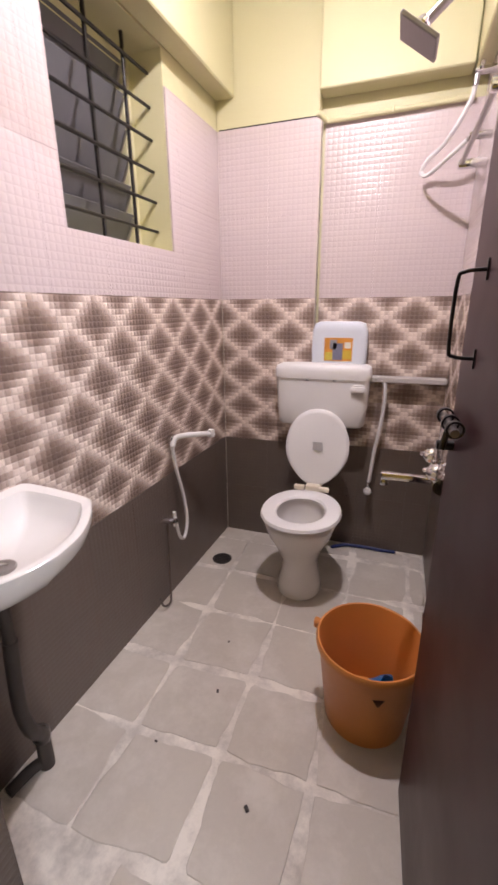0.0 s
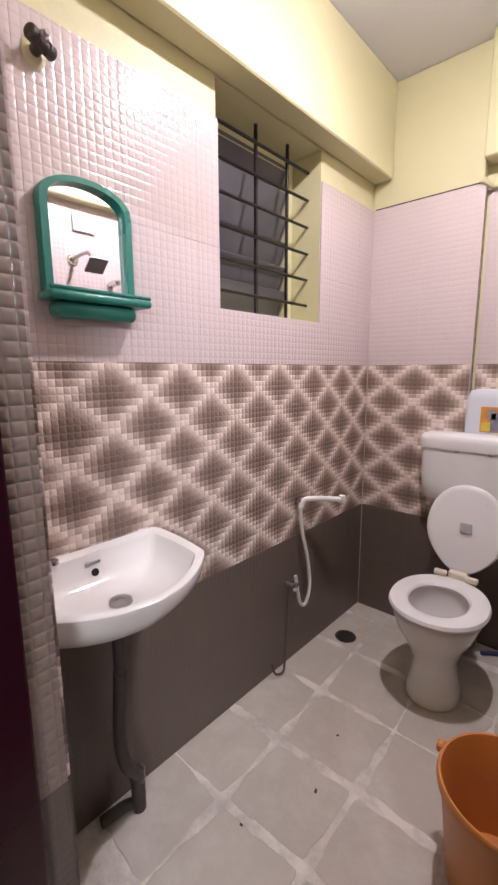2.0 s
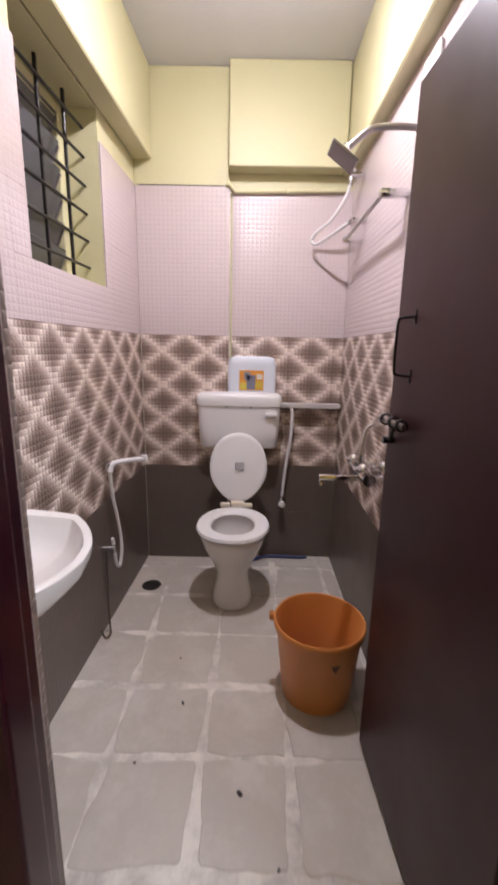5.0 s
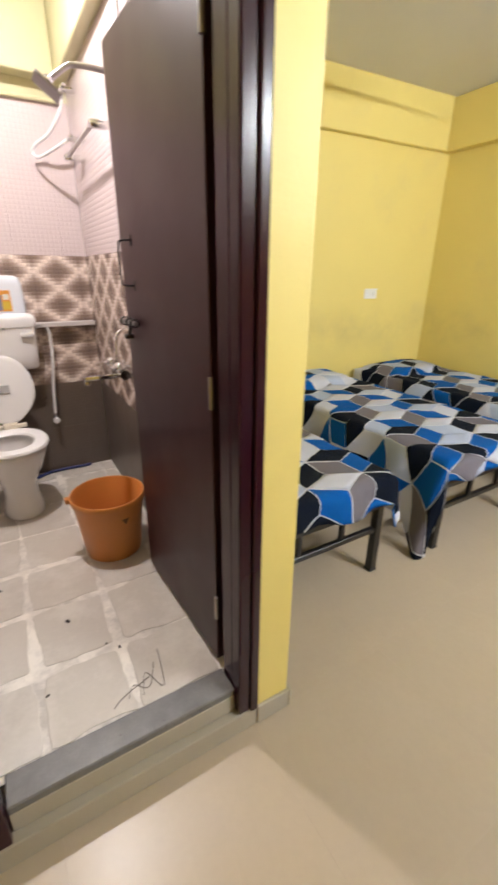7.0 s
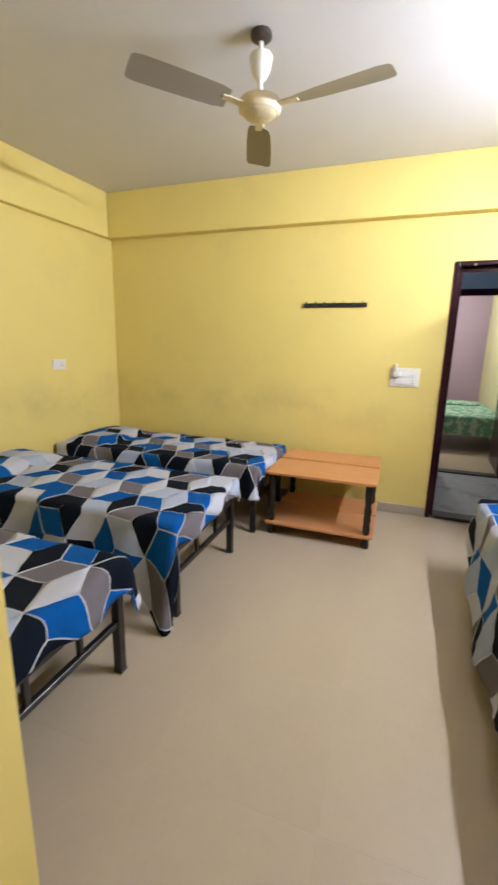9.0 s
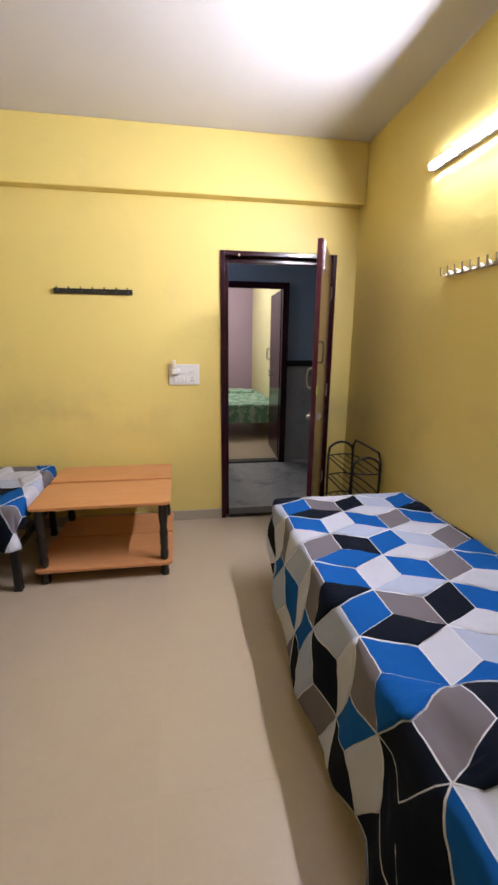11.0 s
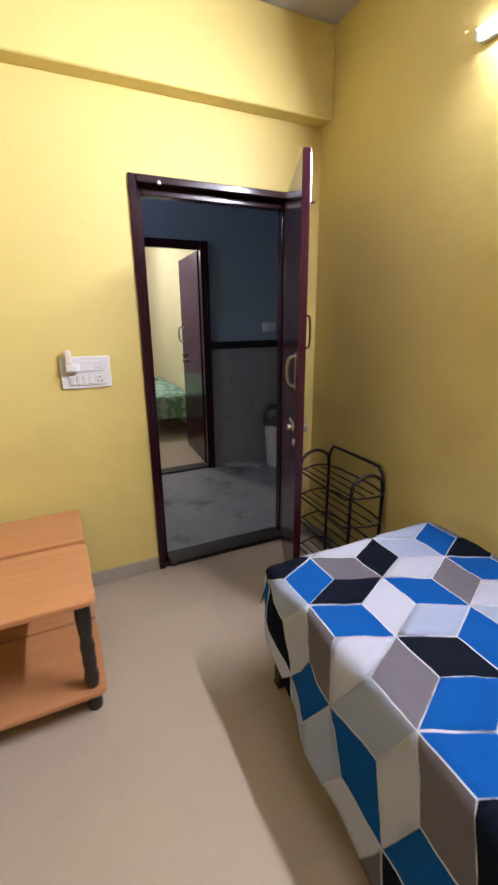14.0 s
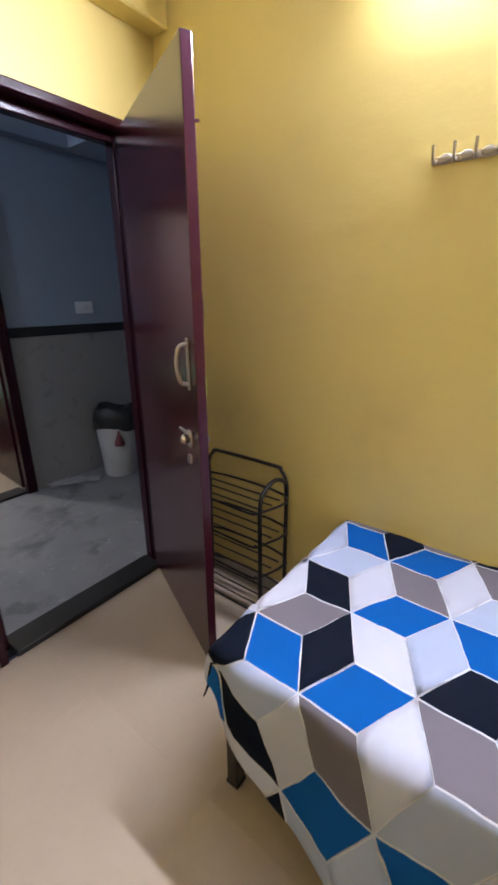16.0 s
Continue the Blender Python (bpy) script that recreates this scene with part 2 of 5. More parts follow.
def brown_tile(name, colour, stud, cell, rough):
    """Dark studded tile with brown water stains."""
    n = Nodes(name)
    h, u, v = relief(n, cell)
    c = n.mix(n.noise(3.2, 5), shade(colour, 0.72), shade(colour, 1.25))
    stain = n.ramp(n.noise(2.1, 6, rough=0.65), [(0.48, (0, 0, 0)), (0.7, (1, 1, 1))])
    c = n.mix(n.math("MULTIPLY", stain, 0.55), c, (0.105, 0.063, 0.043))
    c = n.mix(n.math("MULTIPLY", n.noise(45, 3), 0.3), c, shade(colour, 0.6))
    r = n.math("ADD", n.math("MULTIPLY", n.noise(5, 3), 0.2), rough - 0.1)
    return n.set(c, r, 0, n.bump(h, stud, 0.004))


GREY_TILE = brown_tile("dark_grey_wall_tile", (0.132, 0.102, 0.084), 0.16, 0.0205, 0.38)
# the shade on the doorway reveal is put into this darker brown
SHADED_REVEAL_TILE = brown_tile("shaded_brown_studded_tile", (0.27, 0.205, 0.175), 0.7, 0.0245, 0.3)
EDGE_TILE = plain("mauve_edge_tile", (0.30, 0.235, 0.235), 0.3, vary=0.12, big=6)
DIAMOND_W, DIAMOND_H = 0.265, 0.20


def diamond_tile():
    n = Nodes("brown_diamond_tile")
    h, u, v = relief(n, 0.0205)
    p = n.math("MULTIPLY", n.math("ABSOLUTE", n.math("SUBTRACT", n.math("FRACT", n.math("DIVIDE", n.math("SUBTRACT", u, 0.0775), DIAMOND_W)), 0.5)), 2.0)
    q = n.math("MULTIPLY", n.math("ABSOLUTE", n.math("SUBTRACT", n.math("FRACT", n.math("DIVIDE", n.math("SUBTRACT", v, 1.5), DIAMOND_H)), 0.5)), 2.0)
    d = n.math("ABSOLUTE", n.math("SUBTRACT", n.math("ADD", p, q), 1.0))
    d = n.math("ADD", d, n.math("MULTIPLY", n.math("SUBTRACT", n.noise(30, 2), 0.5), 0.15))
    c = n.ramp(d, [(0.03, (0.86, 0.745, 0.665)), (0.24, (0.50, 0.39, 0.33)), (0.52, (0.235, 0.165, 0.132)), (0.95, (0.145, 0.10, 0.078))])
    c = n.mix(n.math("MULTIPLY", n.ramp(h, [(0.0, (1, 1, 1)), (0.22, (0, 0, 0))]), 0.35), c, (0.5, 0.42, 0.37))
    c = n.mix(n.math("MULTIPLY", n.noise(2, 3), 0.18), c, (0.36, 0.29, 0.26))
    return n.set(c, 0.22, 0, n.bump(h, 0.5, 0.004))


DIAMOND_TILE = diamond_tile()


def mirror_glass():
    n = Nodes("mirror_silver")
    return n.set((0.9, 0.91, 0.92), 0.02, 1.0)


MIRROR = mirror_glass()


def frosted():
    n = Nodes("frosted_louvre_glass")
    c = n.mix(n.noise(8, 4), (0.085, 0.085, 0.09), (0.14, 0.14, 0.15))
    return n.set(c, 0.28, 0, n.bump(n.noise(200, 2), 0.2, 0.001))


LOUVRE = frosted()

# ---- mesh helpers ----


def part(name, bm, material, parent=None, label="", smooth=False):
    bmesh.ops.recalc_face_normals(bm, faces=bm.faces[:])
    me = bpy.data.meshes.new(name)
    bm.to_mesh(me)
    bm.free()
    for m in material if isinstance(material, (list, tuple)) else [material]:
        me.materials.append(m)
    if smooth:
        me.polygons.foreach_set("use_smooth", [True] * len(me.polygons))
        me.set_sharp_from_angle(angle=radians(42))
    ob = new(name, me)
    ob.parent = parent
    return tagged(ob, label) if label else ob


def thing(name, where, label, category, group="", turn=(0, 0, 0)):
    ob = new(name)
    ob.empty_display_size = 0.1
    ob.matrix_basis = pose(*where, *turn)
    return tagged(ob, label, category, group)


def box(bm, a, b, bevel=0.0, seg=2, m=None):
    """A box from corner a to corner b."""
    lo, hi = Vector(map(min, a, b)), Vector(map(max, a, b))
    made = bmesh.ops.create_cube(bm, size=1)["verts"]
    for v in made:
        v.co = Vector(lo[i] + (v.co[i] + 0.5) * (hi[i] - lo[i]) for i in range(3))
    if bevel:
        edges = list({e for v in made for e in v.link_edges})
        r = bmesh.ops.bevel(bm, geom=edges, offset=bevel, segments=seg, profile=0.5, affect="EDGES")
        made = list({v for f in r["faces"] for v in f.verts} | {v for v in made if v.is_valid})
    if m is not None:
        bmesh.ops.transform(bm, matrix=m, verts=made)
    return made


def boxes(*pairs, bevel=0.0, seg=1):
    bm = bmesh.new()
    for a, b in pairs:
        box(bm, a, b, bevel, seg)
    return bm


def sweep(bm, pts, radius, seg=10, closed=False, caps=True):
    """A round bar along points; radius: a number or one for each point."""
    pts = [Vector(p) for p in pts]
    n = len(pts)
    radii = radius if isinstance(radius, (list, tuple)) else [radius] * n
    rings, side = [], None
    for i, p in enumerate(pts):
        if closed:
            d = pts[(i + 1) % n] - pts[i - 1]
        else:
            d = pts[min(i + 1, n - 1)] - pts[max(i - 1, 0)]
        d.normalize()
        if side is None:
            side = d.orthogonal().normalized()
        side = (side - d * side.dot(d)).normalized()
        up = d.cross(side)
        rings.append([bm.verts.new(p + radii[i] * (math.cos(a) * side + math.sin(a) * up)) for a in (2 * math.pi * k / seg for k in range(seg))])
    for i in range(n if closed else n - 1):
        a, b = rings[i], rings[(i + 1) % n]
        for k in range(seg):
            bm.faces.new((a[k], a[(k + 1) % seg], b[(k + 1) % seg], b[k]))
    if caps and not closed:
        bm.faces.new(rings[0][::-1])
        bm.faces.new(rings[-1])
    return bm


def smooth_path(pts, n=8, closed=False):
    """A Catmull-Rom curve through points."""
    pts = [Vector(p) for p in pts]
    out, last = [], len(pts)
    for i in range(last if closed else last - 1):
        if closed:
            p = [pts[(i + k - 1) % last] for k in range(4)]
        else:
            p = [pts[max(0, min(last - 1, i + k - 1))] for k in range(4)]
        for j in range(n):
            t = j / n
            out.append(0.5 * (2 * p[1] + (p[2] - p[0]) * t + (2 * p[0] - 5 * p[1] + 4 * p[2] - p[3]) * t * t + (3 * p[1] - p[0] - 3 * p[2] + p[3]) * t ** 3))
    if not closed:
        out.append(pts[-1])
    return out


def tube(pts, radius, seg=10, n=8, closed=False, curve=True):
    return sweep(bmesh.new(), smooth_path(pts, n, closed) if curve else pts, radius, seg, closed)


def lathe(profile, seg=32, m=None, bm=None):
    """A body turned about z from (radius, z) pairs."""
    bm = bm or bmesh.new()
    rings = []
    for r, z in profile:
        if r < 1e-5:
            rings.append([bm.verts.new((0, 0, z))])
        else:
            rings.append([bm.verts.new((r * math.cos(2 * math.pi * k / seg), r * math.sin(2 * math.pi * k / seg), z)) for k in range(seg)])
    for a, b in zip(rings, rings[1:]):
        for k in range(seg):
            j = (k + 1) % seg
            quad = [v for v in (a[k % len(a)], a[j % len(a)], b[j % len(b)], b[k % len(b)])]
            quad = list(dict.fromkeys(quad))
            if len(quad) > 2:
                bm.faces.new(quad)
    if m is not None:
        bmesh.ops.transform(bm, matrix=m, verts=[v for r in rings for v in r])
    return bm


def loft(rings, bm=None, cap=(True, True)):
    bm = bm or bmesh.new()
    rs = [[bm.verts.new(p) for p in ring] for ring in rings]
    n = len(rs[0])
    for a, b in zip(rs, rs[1:]):
        for k in range(n):
            bm.faces.new((a[k], a[(k + 1) % n], b[(k + 1) % n], b[k]))
    if cap[0]:
        bm.faces.new(rs[0][::-1])
    if cap[1]:
        bm.faces.new(rs[-1])
    return bm


def oval(cx, cy, z, rx, ry, n=36, power=2.0, back=None):
    """A rounded ring; back: the y radius of the half towards +y."""
    out = []
    for k in range(n):
        a = 2 * math.pi * k / n
        c, s = math.cos(a), math.sin(a)
        w = (abs(c) ** power + abs(s) ** power) ** (-1 / power)
        out.append((cx + rx * c * w, cy + (back if back and s > 0 else ry) * s * w, z))
    return out


def structure(name, bm, material, label, category="wall", smooth=False):
    return tagged(part(name, bm, material, None, label, smooth), "", category, "", "structure")

# ---- the large structure ----
CEIL, EAST, NORTH, SOUTH, WEST = 2.85, 3.825, 2.53, -1.725, -1.0
NEND = 2.74  # where the slightly skewed north wall meets the bathroom wall
SKEW = Matrix.Translation((EAST, NORTH, 0)) @ Matrix.Rotation(-0.058, 4, "Z") @ Matrix.Translation((-EAST, -NORTH, 0))
BX0, BX1, BY0, BY1, BFLOOR = -0.70, 0.49, 0.50, 2.56, 0.085
DOOR_Y0, DOOR_Y1, DOOR_TOP = -1.562, -0.658, 2.118
BD_X0, BD_X1 = -0.385, 0.462
WIN = (1.412, 2.035, 1.69, 2.41)
FY, SX = (BATH @ Vector((0.597, 0.395, 0))).y, (BATH @ Vector((0.597, 0.395, 0))).x  # its front and side faces in the bedroom
LOW, HIGH = BATH_AT.z - BATH_AT.z / BATH_SIZE, BATH_AT.z + (CEIL - 0.002 - BATH_AT.z) / BATH_SIZE  # bedroom floor and ceiling in that layout

structure("wall_south", boxes(((WEST - 0.12, SOUTH - 0.12, 0), (EAST + 0.12, SOUTH, CEIL))), YELLOW, "yellow painted plaster wall carrying the tube light")
structure("wall_west", boxes(((WEST - 0.12, SOUTH, 0), (WEST, FY, CEIL))), YELLOW, "yellow painted plaster wall of the entry passage")


def skewed(bm):
    bmesh.ops.transform(bm, matrix=SKEW, verts=bm.verts)
    return bm


structure("wall_north", skewed(boxes(((0.50, NORTH, 0), (EAST + 0.13, NORTH + 0.15, CEIL)))), YELLOW, "yellow painted plaster wall behind the bed heads")
structure("wall_east", boxes(((EAST, SOUTH, 0), (EAST + 0.12, DOOR_Y0, CEIL)), ((EAST, DOOR_Y1, 0), (EAST + 0.12, NORTH - 0.001, CEIL)), ((EAST, DOOR_Y0, DOOR_TOP), (EAST + 0.12, DOOR_Y1, CEIL))), YELLOW, "yellow painted plaster wall with the entrance door")
structure("beam_east", boxes(((EAST - 0.10, SOUTH + 0.002, 2.447), (EAST - 0.001, NORTH - 0.002, CEIL)), bevel=0.006), YELLOW, "yellow plastered concrete beam under the ceiling", "beam")
structure("beam_north", skewed(boxes(((0.61, NORTH - 0.06, 2.447), (EAST - 0.106, NORTH - 0.001, CEIL)), bevel=0.006)), YELLOW, "yellow plastered concrete beam under the ceiling", "beam")
structure("ceiling", boxes(((WEST - 0.12, SOUTH - 0.12, CEIL), (EAST + 0.12, NORTH + 0.5, CEIL + 0.12))), WHITEWASH, "off-white painted concrete ceiling", "ceiling")
# walls between bedroom and bathroom
structure("wall_bath_front", boxes(((WEST - 0.056, 0.395, LOW), (BD_X0, 0.445, HIGH)), ((BD_X1, 0.395, LOW), (0.597, 0.445, HIGH)), ((BD_X0, 0.395, DOOR_TOP), (BD_X1, 0.445, HIGH)), bevel=0.004), YELLOW, "yellow painted wall around the bathroom door")
structure("wall_bath_side", boxes(((SX - 0.047, FY + 0.048, 0), (SX, NEND, CEIL))), YELLOW, "yellow painted wall between bedroom and bathroom")
structure("wall_bath_front_inner", boxes(((BX0 - 0.25, 0.447, 0), (BD_X0, 0.61, CEIL)), ((BD_X1, 0.447, 0), (0.544, 0.61, CEIL)), ((BD_X0, 0.447, DOOR_TOP), (BD_X1, 0.61, CEIL))), CREAM, "cream painted bathroom wall")
structure("wall_bath_east", boxes(((0.50, 0.612, 0), (0.544, BY1 + 0.1, CEIL))), CREAM, "cream painted bathroom wall above the tiles")
y0, y1, z0, z1 = WIN
structure("wall_bath_west", boxes(((-0.95, 0.612, 0), (-0.71, y0, CEIL)), ((-0.95, y1, 0), (-0.71, BY1 + 0.1, CEIL)), ((-0.95, y0, 0), (-0.71, y1, z0)), ((-0.95, y0, z1), (-0.71, y1, CEIL))), CREAM, "cream painted bathroom wall with the barred window")
structure("bath_ceiling", boxes(((-0.97, 0.45, CEIL), (0.54, 2.70, CEIL + 0.06))), WHITEWASH, "off-white painted bathroom ceiling", "ceiling")
structure("wall_bath_north", boxes(((-0.71, 2.57, 0), (0.50, 2.70, CEIL))), CREAM, "cream painted bathroom wall behind the toilet")
structure("pillar_bath", boxes(((-0.708, 2.526, 0), (-0.19, 2.568, CEIL - 0.002)), bevel=0.004), CREAM, "cream painted shallow pillar beside the window wall", "pillar")
structure("beam_bath_west", boxes(((-0.708, 0.613, 2.412), (-0.608, 2.524, CEIL - 0.002)), bevel=0.006), CREAM, "cream plastered beam above the window", "beam")
structure("beam_bath_north", boxes(((-0.188, 2.465, 2.366), (0.43, 2.568, CEIL - 0.002)), bevel=0.005), CREAM, "cream plastered beam above the toilet", "beam")
structure("beam_bath_east", boxes(((0.435, 0.613, 2.36), (0.498, 2.568, CEIL - 0.003)), bevel=0.006), CREAM, "cream plastered beam above the shower wall", "beam")
structure("bath_slab", boxes(((-0.80, 0.61, -0.05), (0.50, 2.57, BFLOOR - 0.003)), ((BD_X0, 0.50, -0.05), (BD_X1, 0.61, BFLOOR - 0.003))), BATH_GROUT, "smeared pale grout between the floor slabs", "floor")
structure("floor_slab", boxes(((WEST - 0.12, SOUTH - 0.12, -0.12), (EAST, NEND + 0.1, -0.006))), SKIRT, "cement bed under the floor tiles", "floor")
structure("bath_step", boxes(((BD_X0 + 0.001, 0.386, LOW), (BD_X1 - 0.001, 0.497, -0.003)), ((BD_X0 + 0.092, 0.417, -0.003), (BD_X1 - 0.072, 0.499, 0.07)), bevel=0.003), SKIRT, "tiled step under the bathroom sill", "step")
structure("bath_sill", boxes(((BD_X0 + 0.092, 0.416, 0.071), (BD_X1 - 0.072, 0.513, 0.102)), bevel=0.004), SILL_STONE, "grey stone sill of the bathroom doorway", "sill")


def skirting(a, b):
    structure("baseboard", boxes((a, b), bevel=0.003), SKIRT, "beige skirting tile along the wall foot", "baseboard")


skirting((EAST - 0.012, DOOR_Y1 + 0.005, 0), (EAST, NORTH, 0.085))
skirting((EAST - 0.012, SOUTH, 0), (EAST, DOOR_Y0 - 0.005, 0.085))
skirting((WEST, SOUTH, 0), (EAST - 0.014, SOUTH + 0.012, 0.085))
structure("baseboard", skewed(boxes(((0.61, NORTH - 0.012, 0), (EAST - 0.014, NORTH, 0.085)), bevel=0.003)), SKIRT, "beige skirting tile along the wall foot", "baseboard")
skirting((SX, FY - 0.012, 0), (SX + 0.012, NEND - 0.03, 0.08))
skirting(((BATH @ Vector((BD_X1, 0, 0))).x + 0.001, FY - 0.012, 0), (SX - 0.001, FY, 0.08))
skirting((WEST + 0.014, FY - 0.012, 0), ((BATH @ Vector((BD_X0, 0, 0))).x - 0.001, FY, 0.08))


def door_frame(name, wide, high, label, where, turn, deep=0.115, first=0.07, stop=0.035):
    """A rebated frame round an opening of that size; x runs across, +y to the swing side."""
    f = thing(name, where, label, "door frame", turn=(0, 0, turn))
    tagged(f, kind="structure")
    for x, s, face in ((0, 1, first), (wide, -1, 0.07)):
        part("jamb", boxes(((x, -0.012, 0), (x + s * face, 0.04, high)), ((x, 0.04, 0), (x + s * (stop if x else 0.035), deep if stop < 0.04 or not x else 0.108, high)), ((x, -0.022, 0), (x + s * 0.03, -0.012, high)), bevel=0.005, seg=2), MAROON, f)
    part("head", boxes(((first + 0.001, -0.012, high - 0.07), (wide - 0.071, 0.04, high)), ((0.036, 0.041, high - 0.035), (wide - 0.036, deep, high)), bevel=0.005, seg=2), MAROON, f)
    return f


door_frame("bath_door_frame", BD_X1 - BD_X0, DOOR_TOP - 0.002, "dark maroon enamelled bathroom door frame", (BD_X0, 0.40, 0), 0, 0.152, 0.09, 0.068)
door_frame("room_door_frame", DOOR_Y1 - DOOR_Y0, DOOR_TOP - 0.002, "glossy dark maroon wooden entrance door frame", (EAST + 0.10, DOOR_Y0, 0), 90, 0.115, 0.042)
structure("door_sill", boxes(((EAST - 0.01, DOOR_Y0 + 0.043, -0.004), (EAST + 0.125, DOOR_Y1 - 0.071, 0.028)), bevel=0.003), GRANITE, "black granite sill of the entrance door", "sill")

# hall outside and the room across it
HX = 5.35
IN_Y0, IN_Y1, IN_TOP = -1.58, -0.80, 2.105
structure("hall_floor", boxes(((EAST + 0.126, -3.2, -0.1), (HX, 1.6, 0.018))), HALL_FLOOR, "grey worn stone floor of the hall", "floor")
structure("hall_ceiling", boxes(((EAST + 0.12, -3.2, 2.75), (HX + 0.12, 1.6, 2.87))), WHITEWASH, "dim ceiling of the hall", "ceiling")
structure("hall_wall_upper", boxes(((HX, -3.2, 1.25), (HX + 0.12, IN_Y0, 2.75)), ((HX, IN_Y1, 1.25), (HX + 0.12, 1.6, 2.75)), ((HX, IN_Y0, IN_TOP), (HX + 0.12, IN_Y1, 2.75))), HALL_BLUE, "blue-grey painted hall wall")
structure("hall_wall_lower", boxes(((HX - 0.006, -3.2, 0.018), (HX + 0.12, IN_Y0, 1.18)), ((HX - 0.006, IN_Y1, 0.018), (HX + 0.12, 1.6, 1.18))), HALL_GREY, "grey tiled dado of the hall wall")
structure("hall_dado_band", boxes(((HX - 0.012, -3.2, 1.181), (HX + 0.12, IN_Y0, 1.249)), ((HX - 0.012, IN_Y1, 1.181), (HX + 0.12, 1.6, 1.249))), GRANITE, "black stone band above the hall dado", "trim")
structure("hall_beam", boxes(((HX - 0.10, -2.18, 2.42), (HX - 0.001, -1.72, 2.749)), ((HX - 0.45, -3.199, 2.43), (HX - 0.001, -2.181, 2.749)), bevel=0.004), HALL_BLUE, "blue-grey boxed beam under the hall ceiling", "beam")
structure("hall_end_wall_south", boxes(((EAST + 0.12, -3.3, 0), (HX + 0.12, -3.2, 2.87))), HALL_BLUE, "blue-grey end wall of the hall")
structure("hall_end_wall_north", boxes(((EAST + 0.12, 1.6, 0), (HX + 0.12, 1.7, 2.87))), HALL_BLUE, "blue-grey end wall of the hall")
structure("hall_wall_near", boxes(((EAST + 0.121, -3.2, 0.018), (EAST + 0.135, DOOR_Y0, 2.75)), ((EAST + 0.121, DOOR_Y1, 0.018), (EAST + 0.135, 1.6, 2.75)), ((EAST + 0.121, DOOR_Y0, DOOR_TOP), (EAST + 0.135, DOOR_Y1, 2.75))), HALL_BLUE, "blue-grey painted hall wall beside the entrance")
door_frame("far_door_frame", IN_Y1 - IN_Y0, IN_TOP - 0.002, "dark maroon door frame across the hall", (HX - 0.02, IN_Y1, 0), -90)
structure("far_door_sill", boxes(((HX - 0.01, IN_Y0 + 0.07, 0.0), (HX + 0.125, IN_Y1 - 0.07, 0.035)), bevel=0.003), GRANITE, "black granite sill of the far door", "sill")
structure("far_floor", boxes(((HX + 0.12, -3.3, -0.1), (9.3, 0.6, 0.02))), VITRIFIED, "beige tiled floor of the far room", "floor")
structure("far_ceiling", boxes(((HX + 0.12, -3.3, 2.8), (9.3, 0.6, 2.9))), WHITEWASH, "white ceiling of the far room", "ceiling")
structure("far_wall_purple", boxes(((9.2, -3.3, 0), (9.3, 0.6, 2.8))), PURPLE, "purple painted wall of the far room")
structure("far_wall_cream", boxes(((HX + 0.12, -1.93, 0), (9.2, -1.83, 2.8))), CREAM, "cream painted wall of the far room")
structure("far_wall_north", boxes(((HX + 0.12, 0.5, 0), (9.2, 0.6, 2.8))), CREAM, "cream painted wall of the far room")

# the window wall of the bathroom runs slightly askew
ASKEW = Matrix.Translation((-0.70, 2.516, 0)) @ Matrix.Rotation(-0.036, 4, "Z") @ Matrix.Translation((0.70, -2.516, 0))
for name in ("wall_bath_west", "beam_bath_west"):
    bpy.data.objects[name].matrix_basis = ASKEW

# ---- bathroom things ----
EARLIER = set(bpy.data.objects)
CX = -0.118


def superring(cx, cy, z, rx, ry, n=40, power=3.0):
    return oval(cx, cy, z, rx, ry, n, power)


